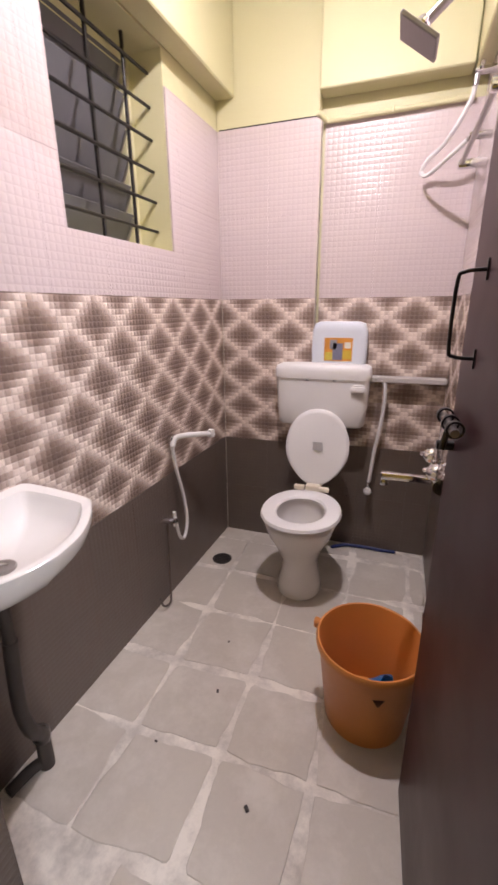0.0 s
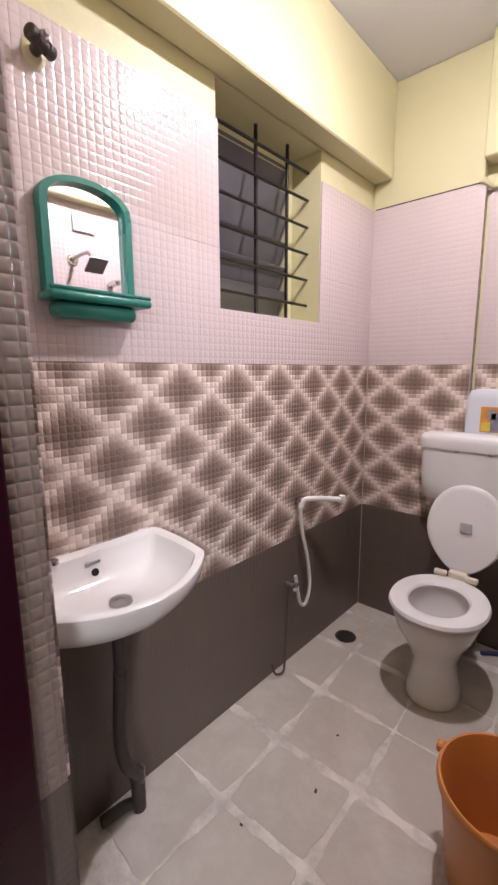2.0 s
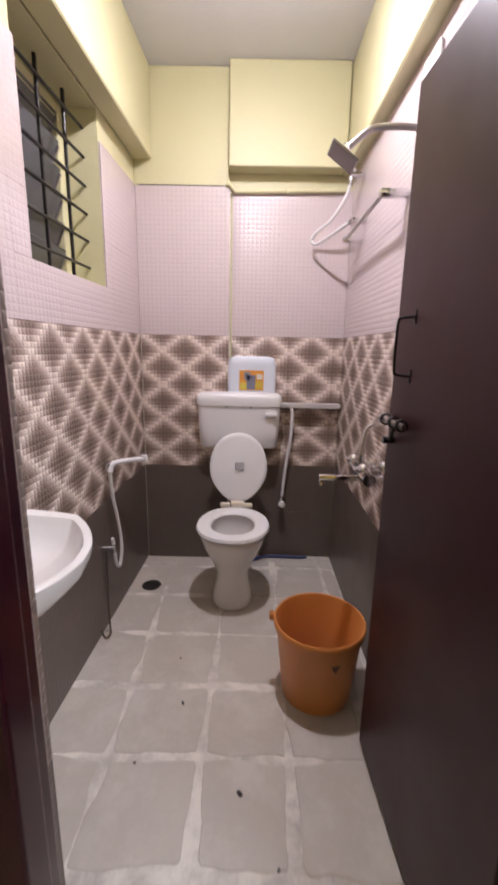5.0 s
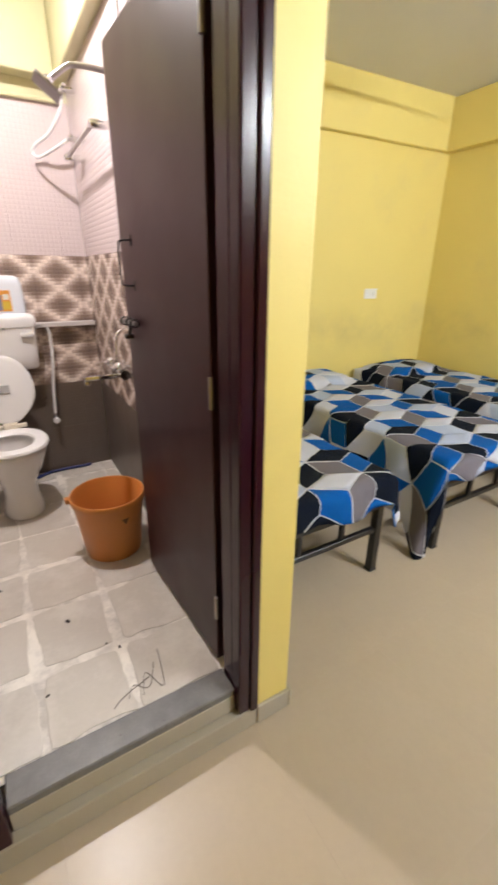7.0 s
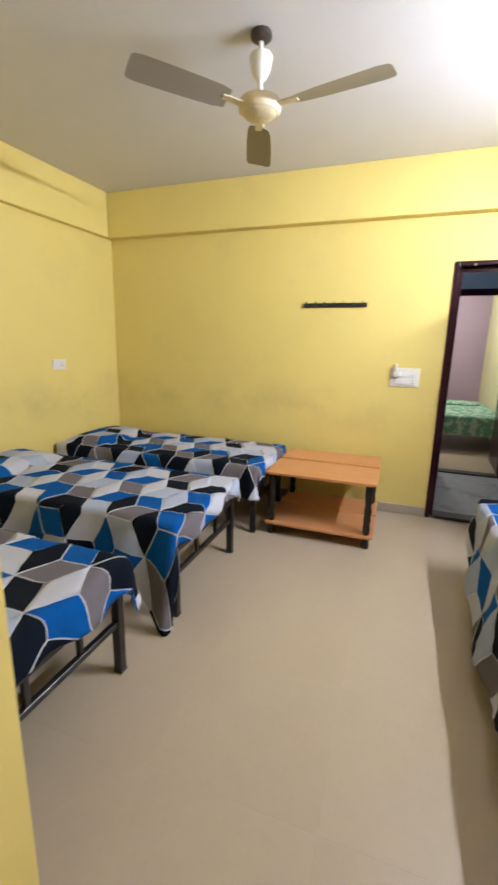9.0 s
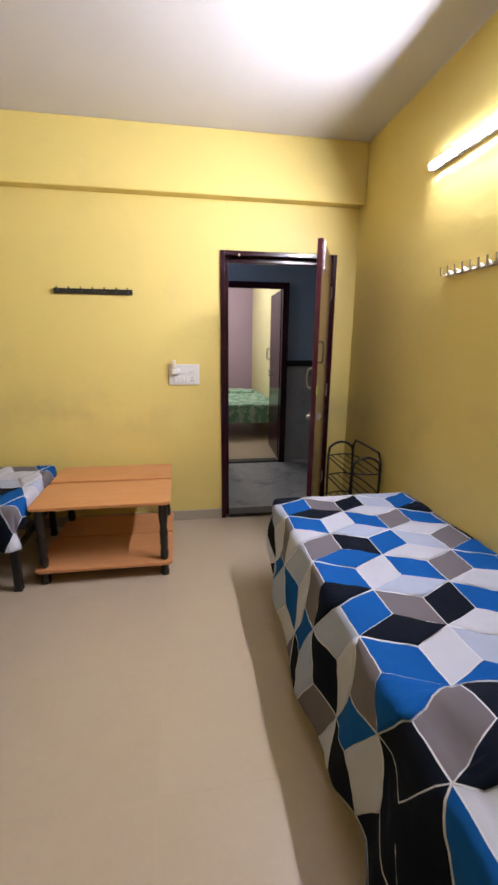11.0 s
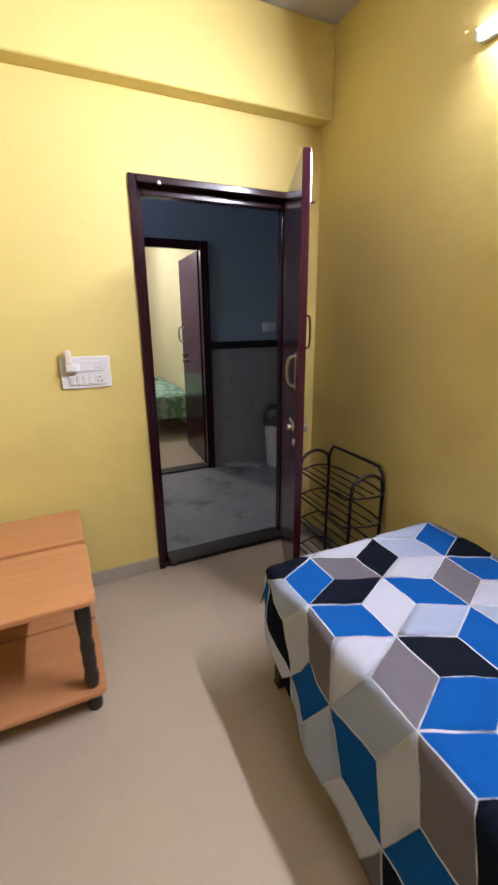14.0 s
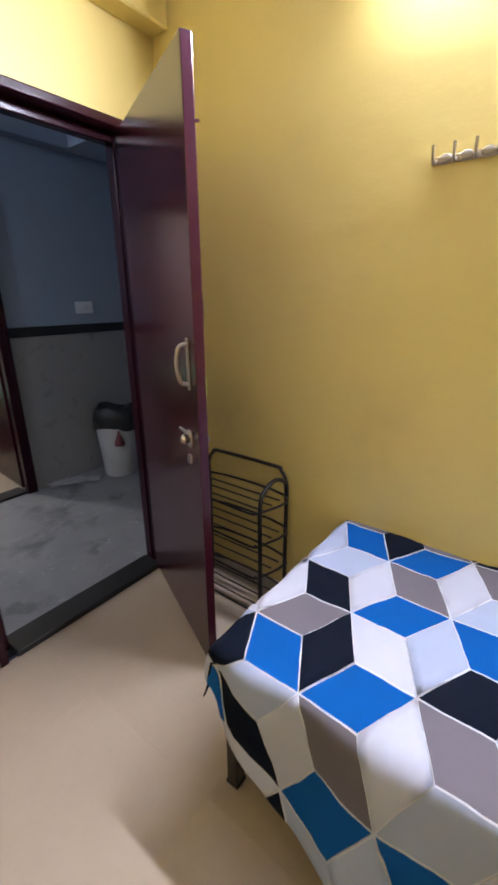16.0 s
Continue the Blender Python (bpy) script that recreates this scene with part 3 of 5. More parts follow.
def toilet():
    t = thing("toilet", (CX - 0.008, 2.056, BFLOOR), "white ceramic pedestal toilet with raised seat lid on the slab floor", "toilet")
    # pedestal and bowl: foot, waist, bowl, rim
    out = [(0.02, 0.105, 0.125, 0.0), (0.02, 0.112, 0.132, 0.012), (0.02, 0.105, 0.125, 0.05), (0.02, 0.088, 0.108, 0.13), (0.015, 0.088, 0.115, 0.19),
           (0.01, 0.115, 0.145, 0.26), (0.0, 0.15, 0.178, 0.33), (0.0, 0.17, 0.195, 0.385), (0.0, 0.176, 0.20, 0.405), (0.0, 0.172, 0.196, 0.418)]
    inn = [(0.0, 0.128, 0.153, 0.418), (0.0, 0.130, 0.155, 0.40), (0.0, 0.128, 0.148, 0.34), (0.015, 0.105, 0.115, 0.27), (0.035, 0.065, 0.072, 0.20), (0.045, 0.042, 0.045, 0.13)]
    rings = [oval(0, dy, z, rx, ry, 40, 2.15, ry * (0.92 if z < 0.25 else 0.98)) for dy, rx, ry, z in out + inn]
    part("bowl", loft(rings), PORCELAIN, t, smooth=True)
    part("outlet_pipe", tube([(0.02, 0.12, 0.16), (0.03, 0.22, 0.15), (0.03, 0.32, 0.10), (0.03, 0.40, 0.07)], 0.052, 14), RUBBER, t, "black waste pipe behind the pedestal", True)
    part("water", loft([oval(0, 0.038, z, 0.066, 0.073, 28) for z in (0.196, 0.203)]), plain("still_water", (0.10, 0.095, 0.085), 0.04, vary=0.05), t)
    seat = []
    for rx, ry, z in ((0.187, 0.205, 0.422), (0.192, 0.212, 0.432), (0.187, 0.206, 0.445), (0.165, 0.18, 0.449), (0.122, 0.145, 0.446), (0.114, 0.135, 0.436), (0.118, 0.14, 0.422)):
        ring = oval(0, 0, z, rx, ry, 48, 2.1, ry * 1.02)
        if rx > 0.15:
            # the seat runs back under the hinges
            ring = [(x, y * 1.1 if y > 0 else y, zz) for x, y, zz in ring]
        seat.append(ring)
    bm = loft(seat, cap=(False, False))
    part("seat", bm, PLASTIC_W, t, smooth=True)
    lid = [oval(0, 0, z, r, ry, 48, 2.1) for r, ry, z in ((0.155, 0.19, 0.0), (0.166, 0.203, 0.004), (0.168, 0.206, 0.012), (0.162, 0.20, 0.018), (0.145, 0.18, 0.0195))]
    bm = loft(lid)
    for v in bm.verts:
        v.co.x *= 1 - 0.30 * max(0.0, -v.co.y / 0.206) ** 2
    bmesh.ops.transform(bm, matrix=pose(0.014, 0.309, 0.66, 79, 0, 0), verts=bm.verts)
    lid_ob = part("lid", bm, PLASTIC_W, t, "raised white oval seat lid leaning on the cistern", True)
    part("print", boxes(((-0.004, 0.277, 0.655), (0.046, 0.280, 0.70)), bevel=0.001), plain("grey_print", (0.5, 0.5, 0.52), 0.4), lid_ob, "faded grey printed mark")
    part("hinge_bar", boxes(((-0.027, 0.222, 0.425), (0.053, 0.285, 0.475)), bevel=0.008, seg=2), PLASTIC_Y, t, "yellowed plastic lid tongue")
    for x in (-0.085, 0.045):
        part("hinge", boxes(((x, 0.205, 0.449), (x + 0.055, 0.235, 0.474)), bevel=0.007, seg=2), PLASTIC_Y, t, "yellowed plastic hinge block")


def cistern():
    c = thing("cistern", (CX + 0.002, 2.555, 0.85), "white plastic toilet cistern fixed to the wall", "cistern")
    prof = [(0.215, 0.062, 0.0), (0.228, 0.068, 0.012), (0.236, 0.072, 0.10), (0.242, 0.075, 0.25)]
    part("tank", loft([superring(0, -0.073, z, rx, ry, 48, 6) for rx, ry, z in prof]), PLASTIC_W, c, smooth=True)
    lid = [(0.246, 0.077, 0.252), (0.249, 0.0785, 0.262), (0.249, 0.0785, 0.292), (0.243, 0.075, 0.312), (0.225, 0.066, 0.322), (0.12, 0.03, 0.327)]
    part("lid", loft([superring(0, -0.078, z, rx, ry, 48, 6) for rx, ry, z in lid]), PLASTIC_W, c, smooth=True)
    lever = part("flush_lever", boxes(((0.155, -0.166, 0.195), (0.225, -0.148, 0.222)), ((0.165, -0.16, 0.222), (0.215, -0.146, 0.232)), bevel=0.006, seg=2), PLASTIC_W, c, smooth=True)
    part("lever_pivot", tube([(0.2, -0.15, 0.205), (0.2, -0.138, 0.205)], 0.014, 14, curve=False), PLASTIC_W, lever)
    for x in (-0.08, 0.06):
        part("lid_clip", boxes(((x, -0.156, 0.243), (x + 0.018, -0.148, 0.253)), bevel=0.002), plain("grey_clip", (0.4, 0.4, 0.4), 0.4), c)


def cistern_hose():
    h = thing("inlet_hose", (0.13, 2.55, 0.45), "white flexible water hose from wall valve to cistern", "hose")
    part("hose", tube([(0.0, -0.04, 0.64), (0.04, -0.05, 0.655), (0.072, -0.05, 0.61), (0.07, -0.045, 0.45), (0.045, -0.04, 0.25), (0.03, -0.04, 0.06)], 0.0095, 10), PLASTIC_W, h, smooth=True)
    part("upper_nut", tube([(0.0, -0.04, 0.64), (0.03, -0.05, 0.652)], 0.014, 8, curve=False), STEEL, h)
    part("valve", lathe([(0.0, 0), (0.017, 0.0), (0.017, 0.03), (0.012, 0.035), (0.012, 0.075), (0, 0.075)], 14, pose(0.028, -0.04, 0.0)), CHROME, h, smooth=True)
    part("valve_stem", tube([(0.028, 0.0, 0.03), (0.028, -0.06, 0.03)], 0.012, 12, curve=False), CHROME, h, smooth=True)
    part("valve_knob", lathe([(0, 0), (0.02, 0.0), (0.022, 0.012), (0.016, 0.02), (0, 0.02)], 14, pose(0.028, -0.06, 0.03, 90)), PLASTIC_W, h, smooth=True)


def ledge():
    structure("wall_ledge", boxes(((-0.185, 2.49, 1.085), (0.488, 2.554, 1.113)), bevel=0.004), plain("pale_grey_stone", (0.5, 0.47, 0.45), 0.35, vary=0.15), "pale grey stone ledge behind the cistern", "ledge")
    can = thing("plastic_container", (-0.045, 2.522, 1.113), "white plastic container with a worn colourful sticker on the ledge", "container")
    part("body", loft([superring(0, 0, z, rx, ry, 40, 5) for rx, ry, z in ((0.125, 0.024, 0), (0.138, 0.03, 0.008), (0.142, 0.031, 0.12), (0.14, 0.031, 0.225), (0.128, 0.028, 0.262), (0.10, 0.02, 0.272))]), plain("bluish_white_plastic", (0.66, 0.70, 0.76), 0.35, vary=0.05), can, smooth=True)
    st = part("sticker", boxes(((-0.073, -0.0335, 0.075), (0.07, -0.031, 0.192))), plain("orange_sticker", (0.7, 0.3, 0.05), 0.5, vary=0.3, big=30), can, "orange and yellow printed sticker")
    for a, b, c in (((-0.068, 0.08), (-0.03, 0.12), (0.62, 0.5, 0.08)), ((0.02, 0.085), (0.065, 0.13), (0.6, 0.42, 0.05)), ((-0.03, 0.08), (0.022, 0.165), (0.2, 0.2, 0.27)), ((0.03, 0.14), (0.062, 0.17), (0.7, 0.68, 0.6)), ((-0.045, 0.135), (-0.01, 0.182), (0.3, 0.3, 0.33))):
        part("print_patch", boxes(((a[0], -0.0352, a[1]), (b[0], -0.034, b[1])), bevel=0.0004), plain("sticker_ink", c, 0.5, vary=0.25, big=60), st)


def wash_basin():
    y0, x0 = 0.872, -0.697
    b = thing("wash_basin", (x0, y0, 0.0), "white ceramic wall-hung wash basin with rounded front", "sink")

    half = smooth_path([(0.0, 0.0, 0), (0.0, 0.10, 0), (0.0, 0.20, 0), (0.008, 0.228, 0), (0.04, 0.238, 0), (0.13, 0.243, 0), (0.215, 0.240, 0), (0.243, 0.228, 0), (0.295, 0.165, 0), (0.335, 0.085, 0), (0.350, 0.0, 0)], 5)
    outline = [(p.x, p.y) for p in half] + [(p.x, -p.y) for p in half[-2:0:-1]]

    def ring(z, k, lift=0.0, back=0.0, kx=None):
        """The rim's outline drawn in by k about a point near the wall."""
        kx = kx or k
        return [(max(0.0, back + (x - back) * kx) if back else x * kx, y * k, z + lift * (1 - x / 0.35)) for x, y in outline]
    rings = [ring(0.775, 0.25), ring(0.785, 0.42), ring(0.825, 0.68), ring(0.87, 0.87), ring(0.915, 0.975), ring(0.942, 1.0, 0.012), ring(0.954, 0.997, 0.02), ring(0.958, 0.98, 0.022),
             ring(0.958, 0.865, 0.014, 0.20, 0.87), ring(0.948, 0.835, 0.006, 0.20, 0.845), ring(0.916, 0.77, 0, 0.20, 0.76), ring(0.892, 0.66, 0, 0.20, 0.65), ring(0.881, 0.45, 0, 0.19), ring(0.877, 0.08, 0, 0.18)]
    part("bowl", loft(rings), PORCELAIN, b, smooth=True)
    part("drain_ring", lathe([(0.0, 0.0), (0.012, 0.0), (0.014, 0.004), (0.028, 0.005), (0.03, 0.002), (0.03, -0.003), (0, -0.003)], 24, pose(0.17, 0.0, 0.882)), STEEL, b, smooth=True)
    part("overflow_hole", lathe([(0, 0.0), (0.010, 0.0), (0.011, -0.003), (0, -0.003)], 16, pose(0.0515, -0.005, 0.925, 0, 68, 0)), DARK, b)
    part("print", boxes(((0.0345, -0.026, 0.944), (0.0405, 0.016, 0.951))), plain("grey_print_bar", (0.3, 0.3, 0.31), 0.5), b, "small grey printed mark")
    part("tap_hole_plug", lathe([(0, 0.008), (0.016, 0.008), (0.018, 0.0), (0, 0.0)], 16, pose(0.016, -0.105, 0.974)), CHROME, b, smooth=True)
    p = thing("waste_pipe", (-0.58, 0.885, 0.0), "old grey plastic waste pipe from basin to floor", "pipe")
    part("tailpiece", tube([(0, 0, 0.78), (0, 0, 0.62)], 0.0165, 14, curve=False), PIPE_GREY, p, smooth=True)
    part("pipe", tube([(0, 0, 0.64), (-0.004, -0.008, 0.50), (0.0, -0.012, 0.41), (0.0, 0.002, 0.33), (-0.02, 0.045, 0.25), (-0.042, 0.06, 0.20)], 0.019, 14), PIPE_GREY, p, smooth=True)
    part("elbow", tube([(-0.045, 0.06, 0.215), (-0.048, 0.062, 0.15), (-0.05, 0.063, BFLOOR)], 0.0225, 14), PIPE_GREY, p, smooth=True)
    part("floor_spur", tube([(-0.05, 0.063, BFLOOR + 0.022), (-0.07, 0.02, BFLOOR + 0.022), (-0.08, -0.05, BFLOOR + 0.02)], 0.018, 12), PIPE_GREY, p, smooth=True)
    part("wire_wrap", tube([(-0.046 + 0.024 * math.cos(k), 0.06 + 0.024 * math.sin(k), 0.20 + 0.0022 * k) for k in range(0, 19)], 0.003, 5, 2), STEEL, p)


def mirror_shelf():
    y0, y1, z0 = 0.805, 1.05, 1.668
    m = thing("mirror_cabinet", (-0.698, (y0 + y1) / 2, z0), "arched mirror in a green plastic frame with shelf", "mirror")
    hw, hh = (y1 - y0) / 2, 0.215

    def arch(w, h, rise, zb, n=14):
        pts = [(-w, zb), (w, zb), (w, h)]
        for k in range(1, n):
            a = math.pi * k / n
            pts.append((w * math.cos(a), h + rise * math.sin(a) ** 0.9))
        pts.append((-w, h))
        return pts
    a, b = arch(hw, hh, 0.065, 0.0), arch(hw - 0.021, hh - 0.002, 0.053, 0.010)
    prof = [(0.0, a), (0.026, a), (0.031, [(u * 0.985, v * 0.995 + 0.001) for u, v in a]), (0.031, [(u * 1.01, v) for u, v in b]), (0.026, b), (0.008, b)]
    part("frame", loft([[(x, u, v) for u, v in ring] for x, ring in prof], cap=(False, False)), GREEN, m, smooth=True)
    part("mirror_glass", loft([[(x, u, v) for u, v in b] for x in (0.004, 0.012)]), MIRROR, m, "mirror glass with arched top")
    shelf = part("shelf", boxes(((0.0, -hw - 0.01, -0.022), (0.08, hw + 0.024, -0.002)), bevel=0.008, seg=3), GREEN, m, smooth=True)
    part("shelf_lip", boxes(((0.068, -hw - 0.01, -0.001), (0.079, hw + 0.022, 0.008)), bevel=0.003), GREEN, shelf)
    part("under_box", boxes(((0.0, -hw + 0.01, -0.062), (0.06, hw - 0.012, -0.023)), bevel=0.016, seg=3), GREEN, m, smooth=True)


def window():
    y0, y1, z0, z1 = WIN
    w = thing("window_1", (-0.95, y0, z0), "barred bathroom window with grey frosted louvre panes", "window")
    tagged(w, kind="structure")
    hh, ww = z1 - z0, y1 - y0
    part("window_frame", boxes(((0.02, 0.002, 0.0), (0.09, 0.045, hh)), ((0.02, ww - 0.05, 0.0), (0.09, ww - 0.002, hh)), ((0.02, 0.046, hh - 0.06), (0.09, ww - 0.051, hh)), ((0.02, 0.046, 0.0), (0.09, ww - 0.051, 0.03)), bevel=0.004), CREAM, w, "cream painted louvre frame")
    n = 6
    step = (hh - 0.08) / n
    for i in range(n):
        zc = 0.035 + step * (i + 0.5)
        bm = bmesh.new()
        box(bm, (-0.003, 0.05, -step * 0.60), (0.003, ww - 0.055, step * 0.60), 0.0015, 1, pose(0.065, 0, zc, 0, 26, 0))
        part("louvre_pane", bm, LOUVRE, w)
    for i in range(n):
        zc = 0.035 + step * (i + 0.5)
        bm = bmesh.new()
        box(bm, (-0.008, ww - 0.06, -step * 0.45), (0.008, ww - 0.05, step * 0.45), 0.002, 1, pose(0.068, 0, zc, 0, 26, 0))
        part("pane_clip", bm, STEEL, w)
    g = thing("window_grille", (-0.79, y0, z0), "black iron window bars in the window reveal", "window bars")
    for y in (0.045, 0.285, 0.485):
        part("upright_bar", boxes(((-0.005, y - 0.006, 0.0), (0.007, y + 0.006, hh)), bevel=0.0015), BLACK_METAL, g)
    for k in range(6):
        z = 0.082 + 0.113 * k
        part("cross_bar", tube([(0.013, 0.0, z), (0.013, ww, z)], 0.0065, 8, curve=False), BLACK_METAL, g, smooth=True)


def health_faucet():
    h = thing("health_faucet", (-0.70, 1.885, 0.0), "white hand spray with hose hooked on the tiled wall", "hand shower")
    part("holder", boxes(((0.0, -0.02, 0.862), (0.03, 0.02, 0.90)), bevel=0.005), CHROME, h)
    part("handset", sweep(bmesh.new(), smooth_path([(0.03, -0.02, 0.852), (0.035, 0.0, 0.885), (0.06, 0.03, 0.893), (0.10, 0.10, 0.884), (0.135, 0.16, 0.874)], 6), 0.0125, 12), PLASTIC_W, h, smooth=True)
    part("spray_head", lathe([(0, 0), (0.016, 0.0), (0.019, 0.01), (0.015, 0.035), (0.0, 0.037)], 16, pose(0.138, 0.165, 0.858)), PLASTIC_W, h, smooth=True)
    part("trigger", boxes(((0.10, 0.115, 0.868), (0.118, 0.14, 0.88)), bevel=0.003), CHROME, h)
    part("hose", tube([(0.03, -0.02, 0.855), (0.028, 0.0, 0.74), (0.032, 0.04, 0.60), (0.040, 0.055, 0.45), (0.040, 0.02, 0.365), (0.042, -0.03, 0.40), (0.046, -0.07, 0.545)], 0.0082, 9), PLASTIC_W, h, smooth=True)
    part("valve", tube([(0.0, -0.085, 0.50), (0.045, -0.085, 0.50)], 0.014, 12, curve=False), CHROME, h, smooth=True)
    part("valve_knob", lathe([(0, 0), (0.02, 0), (0.021, 0.014), (0.012, 0.02), (0, 0.02)], 14, pose(0.045, -0.085, 0.50, 0, 90)), CHROME, h, smooth=True)
    part("feed_hose", tube([(0.02, -0.09, 0.49), (0.022, -0.10, 0.36), (0.026, -0.115, 0.22), (0.034, -0.13, 0.125), (0.045, -0.16, 0.102), (0.04, -0.205, 0.115), (0.024, -0.21, 0.16)], 0.0052, 8), plain("braided_hose", (0.105, 0.08, 0.065), 0.45, vary=0.3, big=40), h, "thin brownish feed hose hanging to the floor", True)


def shower():
    s = thing("overhead_shower", (0.49, 1.42, 2.118), "square steel overhead shower on a bent arm", "shower")
    part("arm", tube([(0.0, 0.0, -0.05), (-0.10, 0.0, -0.044), (-0.175, 0.0, -0.048), (-0.205, 0.0, -0.06), (-0.262, 0, -0.105)], 0.0095, 12, 6), STEEL, s, smooth=True)
    part("wall_flange", lathe([(0, 0), (0.03, 0), (0.028, 0.008), (0.014, 0.012), (0, 0.012)], 20, pose(0, 0, -0.05, 0, -90)), CHROME, s, smooth=True)
    bm = bmesh.new()
    box(bm, (-0.047, -0.047, -0.005), (0.047, 0.047, 0.005), 0.002, 1, pose(-0.272, 0, -0.126, 0, 36, 0))
    plate = part("shower_plate", bm, plain("dark_steel", (0.28, 0.26, 0.26), 0.4, 0.9), s, "square brushed dark steel spray plate")
    part("ball_joint", lathe([(0, 0), (0.015, 0.004), (0.018, 0.016), (0.011, 0.028), (0, 0.03)], 14, pose(-0.276, 0, -0.119, 0, 36, 0)), CHROME, plate, smooth=True)
    # stop valves with a white link hose, further along the wall
    v = thing("shower_valves", (0.49, 2.30, 2.0), "chrome wall valves joined by a white looped hose", "valve")
    for y, z, n in ((0.0, 0.27, "upper"), (-0.09, 0.04, "lower")):
        part(n + "_valve", tube([(0.0, y, z), (-0.075, y, z)], 0.013, 12, curve=False), CHROME, v, smooth=True)
        part(n + "_handle", tube([(-0.055, y - 0.03, z + 0.012), (-0.06, y + 0.035, z + 0.018)], 0.008, 8, curve=False), CHROME, v, smooth=True)
        part(n + "_outlet", tube([(-0.066, y, z), (-0.068, y, z - 0.045)] if n == "upper" else [(-0.06, y, z), (-0.075, y + 0.02, z - 0.002)], 0.010, 10, curve=False), STEEL, v, smooth=True)
    part("link_hose", tube([(-0.068, 0.0, 0.23), (-0.08, 0.03, 0.18), (-0.14, 0.10, 0.09), (-0.20, 0.165, 0.05), (-0.222, 0.19, 0.012), (-0.195, 0.15, -0.012), (-0.13, 0.03, 0.012), (-0.075, -0.07, 0.038)], 0.0085, 9), PLASTIC_W, v, smooth=True)
    a = thing("towel_rail", (0.49, 1.94, 1.965), "steel towel rail fixed to the shower wall", "towel rail")
    part("bar", tube([(-0.085, -0.33, 0.0), (-0.085, 0.33, 0.0)], 0.009, 12, curve=False), STEEL, a, smooth=True)
    for y in (-0.315, 0.315):
        part("bracket", boxes(((-0.098, y - 0.016, -0.014), (0.0, y + 0.016, 0.014)), bevel=0.005, seg=2), CHROME, a, smooth=True)


def mixer_tap():
    t = thing("wall_mixer_tap", (0.49, 1.55, 0.97), "chrome wall mixer tap with long spout and cross handles", "tap")
    for y in (-0.075, 0.075):
        part("inlet", tube([(0.0, y, 0.0), (-0.09, y, 0.0)], 0.014, 12, curve=False), CHROME, t, smooth=True)
        part("wall_rose", lathe([(0, 0), (0.03, 0), (0.026, 0.009), (0.015, 0.013), (0, 0.013)], 18, pose(0, y, 0, 0, -90)), CHROME, t, smooth=True)
        h = part("handle", lathe([(0, 0), (0.017, 0), (0.026, 0.012), (0.026, 0.03), (0.02, 0.038), (0.008, 0.043), (0, 0.043)], 16, pose(-0.108, y, 0.018, 0, -30)), CHROME, t, smooth=True)
        for k in range(3):
            a = radians(20 + 120 * k)
            part("handle_lug", tube([(-0.12, y, 0.042), (-0.12 + 0.034 * math.cos(a), y + 0.034 * math.sin(a), 0.042 + 0.015 * math.cos(a))], 0.008, 8, curve=False), CHROME, h, smooth=True)
    part("body", tube([(-0.10, -0.10, 0.0), (-0.10, 0.10, 0.0)], 0.024, 16, curve=False), CHROME, t, smooth=True)
    part("spout", boxes(((-0.265, -0.014, -0.030), (-0.10, 0.014, -0.008)), ((-0.265, -0.012, -0.052), (-0.24, 0.012, -0.030)), bevel=0.006, seg=2), CHROME, t, smooth=True)
    part("riser", tube([(-0.10, 0.02, 0.02), (-0.102, 0.02, 0.10), (-0.085, 0.03, 0.17), (-0.03, 0.04, 0.19), (0.0, 0.04, 0.19)], 0.0095, 10), CHROME, t, smooth=True)


def bucket():
    b = thing("bucket", (0.243, 1.452, BFLOOR), "orange plastic bucket standing on the slab floor", "bucket")
    prof = [(0.0, 0.006), (0.118, 0.006), (0.12, 0.0), (0.128, 0.0), (0.130, 0.012), (0.158, 0.265), (0.160, 0.272), (0.168, 0.275), (0.170, 0.283), (0.170, 0.298), (0.166, 0.304), (0.161, 0.303), (0.158, 0.296), (0.127, 0.016), (0.0, 0.012)]
    part("body", lathe(prof, 56), ORANGE, b, smooth=True)
    part("rim_lug", boxes(((-0.185, 0.02, 0.272), (-0.165, 0.05, 0.30)), bevel=0.005), ORANGE, b)
    bm = bmesh.new()
    p = [bm.verts.new(v) for v in ((-0.018, -0.1545, 0.225), (0.018, -0.1545, 0.225), (0.003, -0.1515, 0.195), (-0.001, -0.1515, 0.195))]
    bm.faces.new(p)
    bmesh.ops.solidify(bm, geom=bm.faces[:], thickness=0.0012)
    bmesh.ops.transform(bm, matrix=pose(0, 0, 0, 0, 0, 14), verts=bm.verts)
    part("emblem", bm, plain("worn_emblem", (0.2, 0.1, 0.04), 0.5, vary=0.4, big=80), b, "worn dark triangular emblem")
    b.scale = (1.05, 1.05, 1.06)
    m = thing("mug", (0.27, 1.50, BFLOOR + 0.018), "blue plastic mug lying in the bucket", "mug", turn=(52, 0, 75))
    m.location = (0.275, 1.462, BFLOOR + 0.078)
    part("body", lathe([(0, -0.05), (0.045, -0.05), (0.047, -0.045), (0.052, 0.06), (0.055, 0.062), (0.053, 0.064), (0.049, 0.06), (0.043, -0.044), (0, -0.044)], 32), BLUE, m, smooth=True)
    part("handle", tube([(0.048, 0, 0.04), (0.08, 0, 0.04), (0.085, 0, 0.0), (0.08, 0, -0.02)], 0.007, 8), BLUE, m, smooth=True)


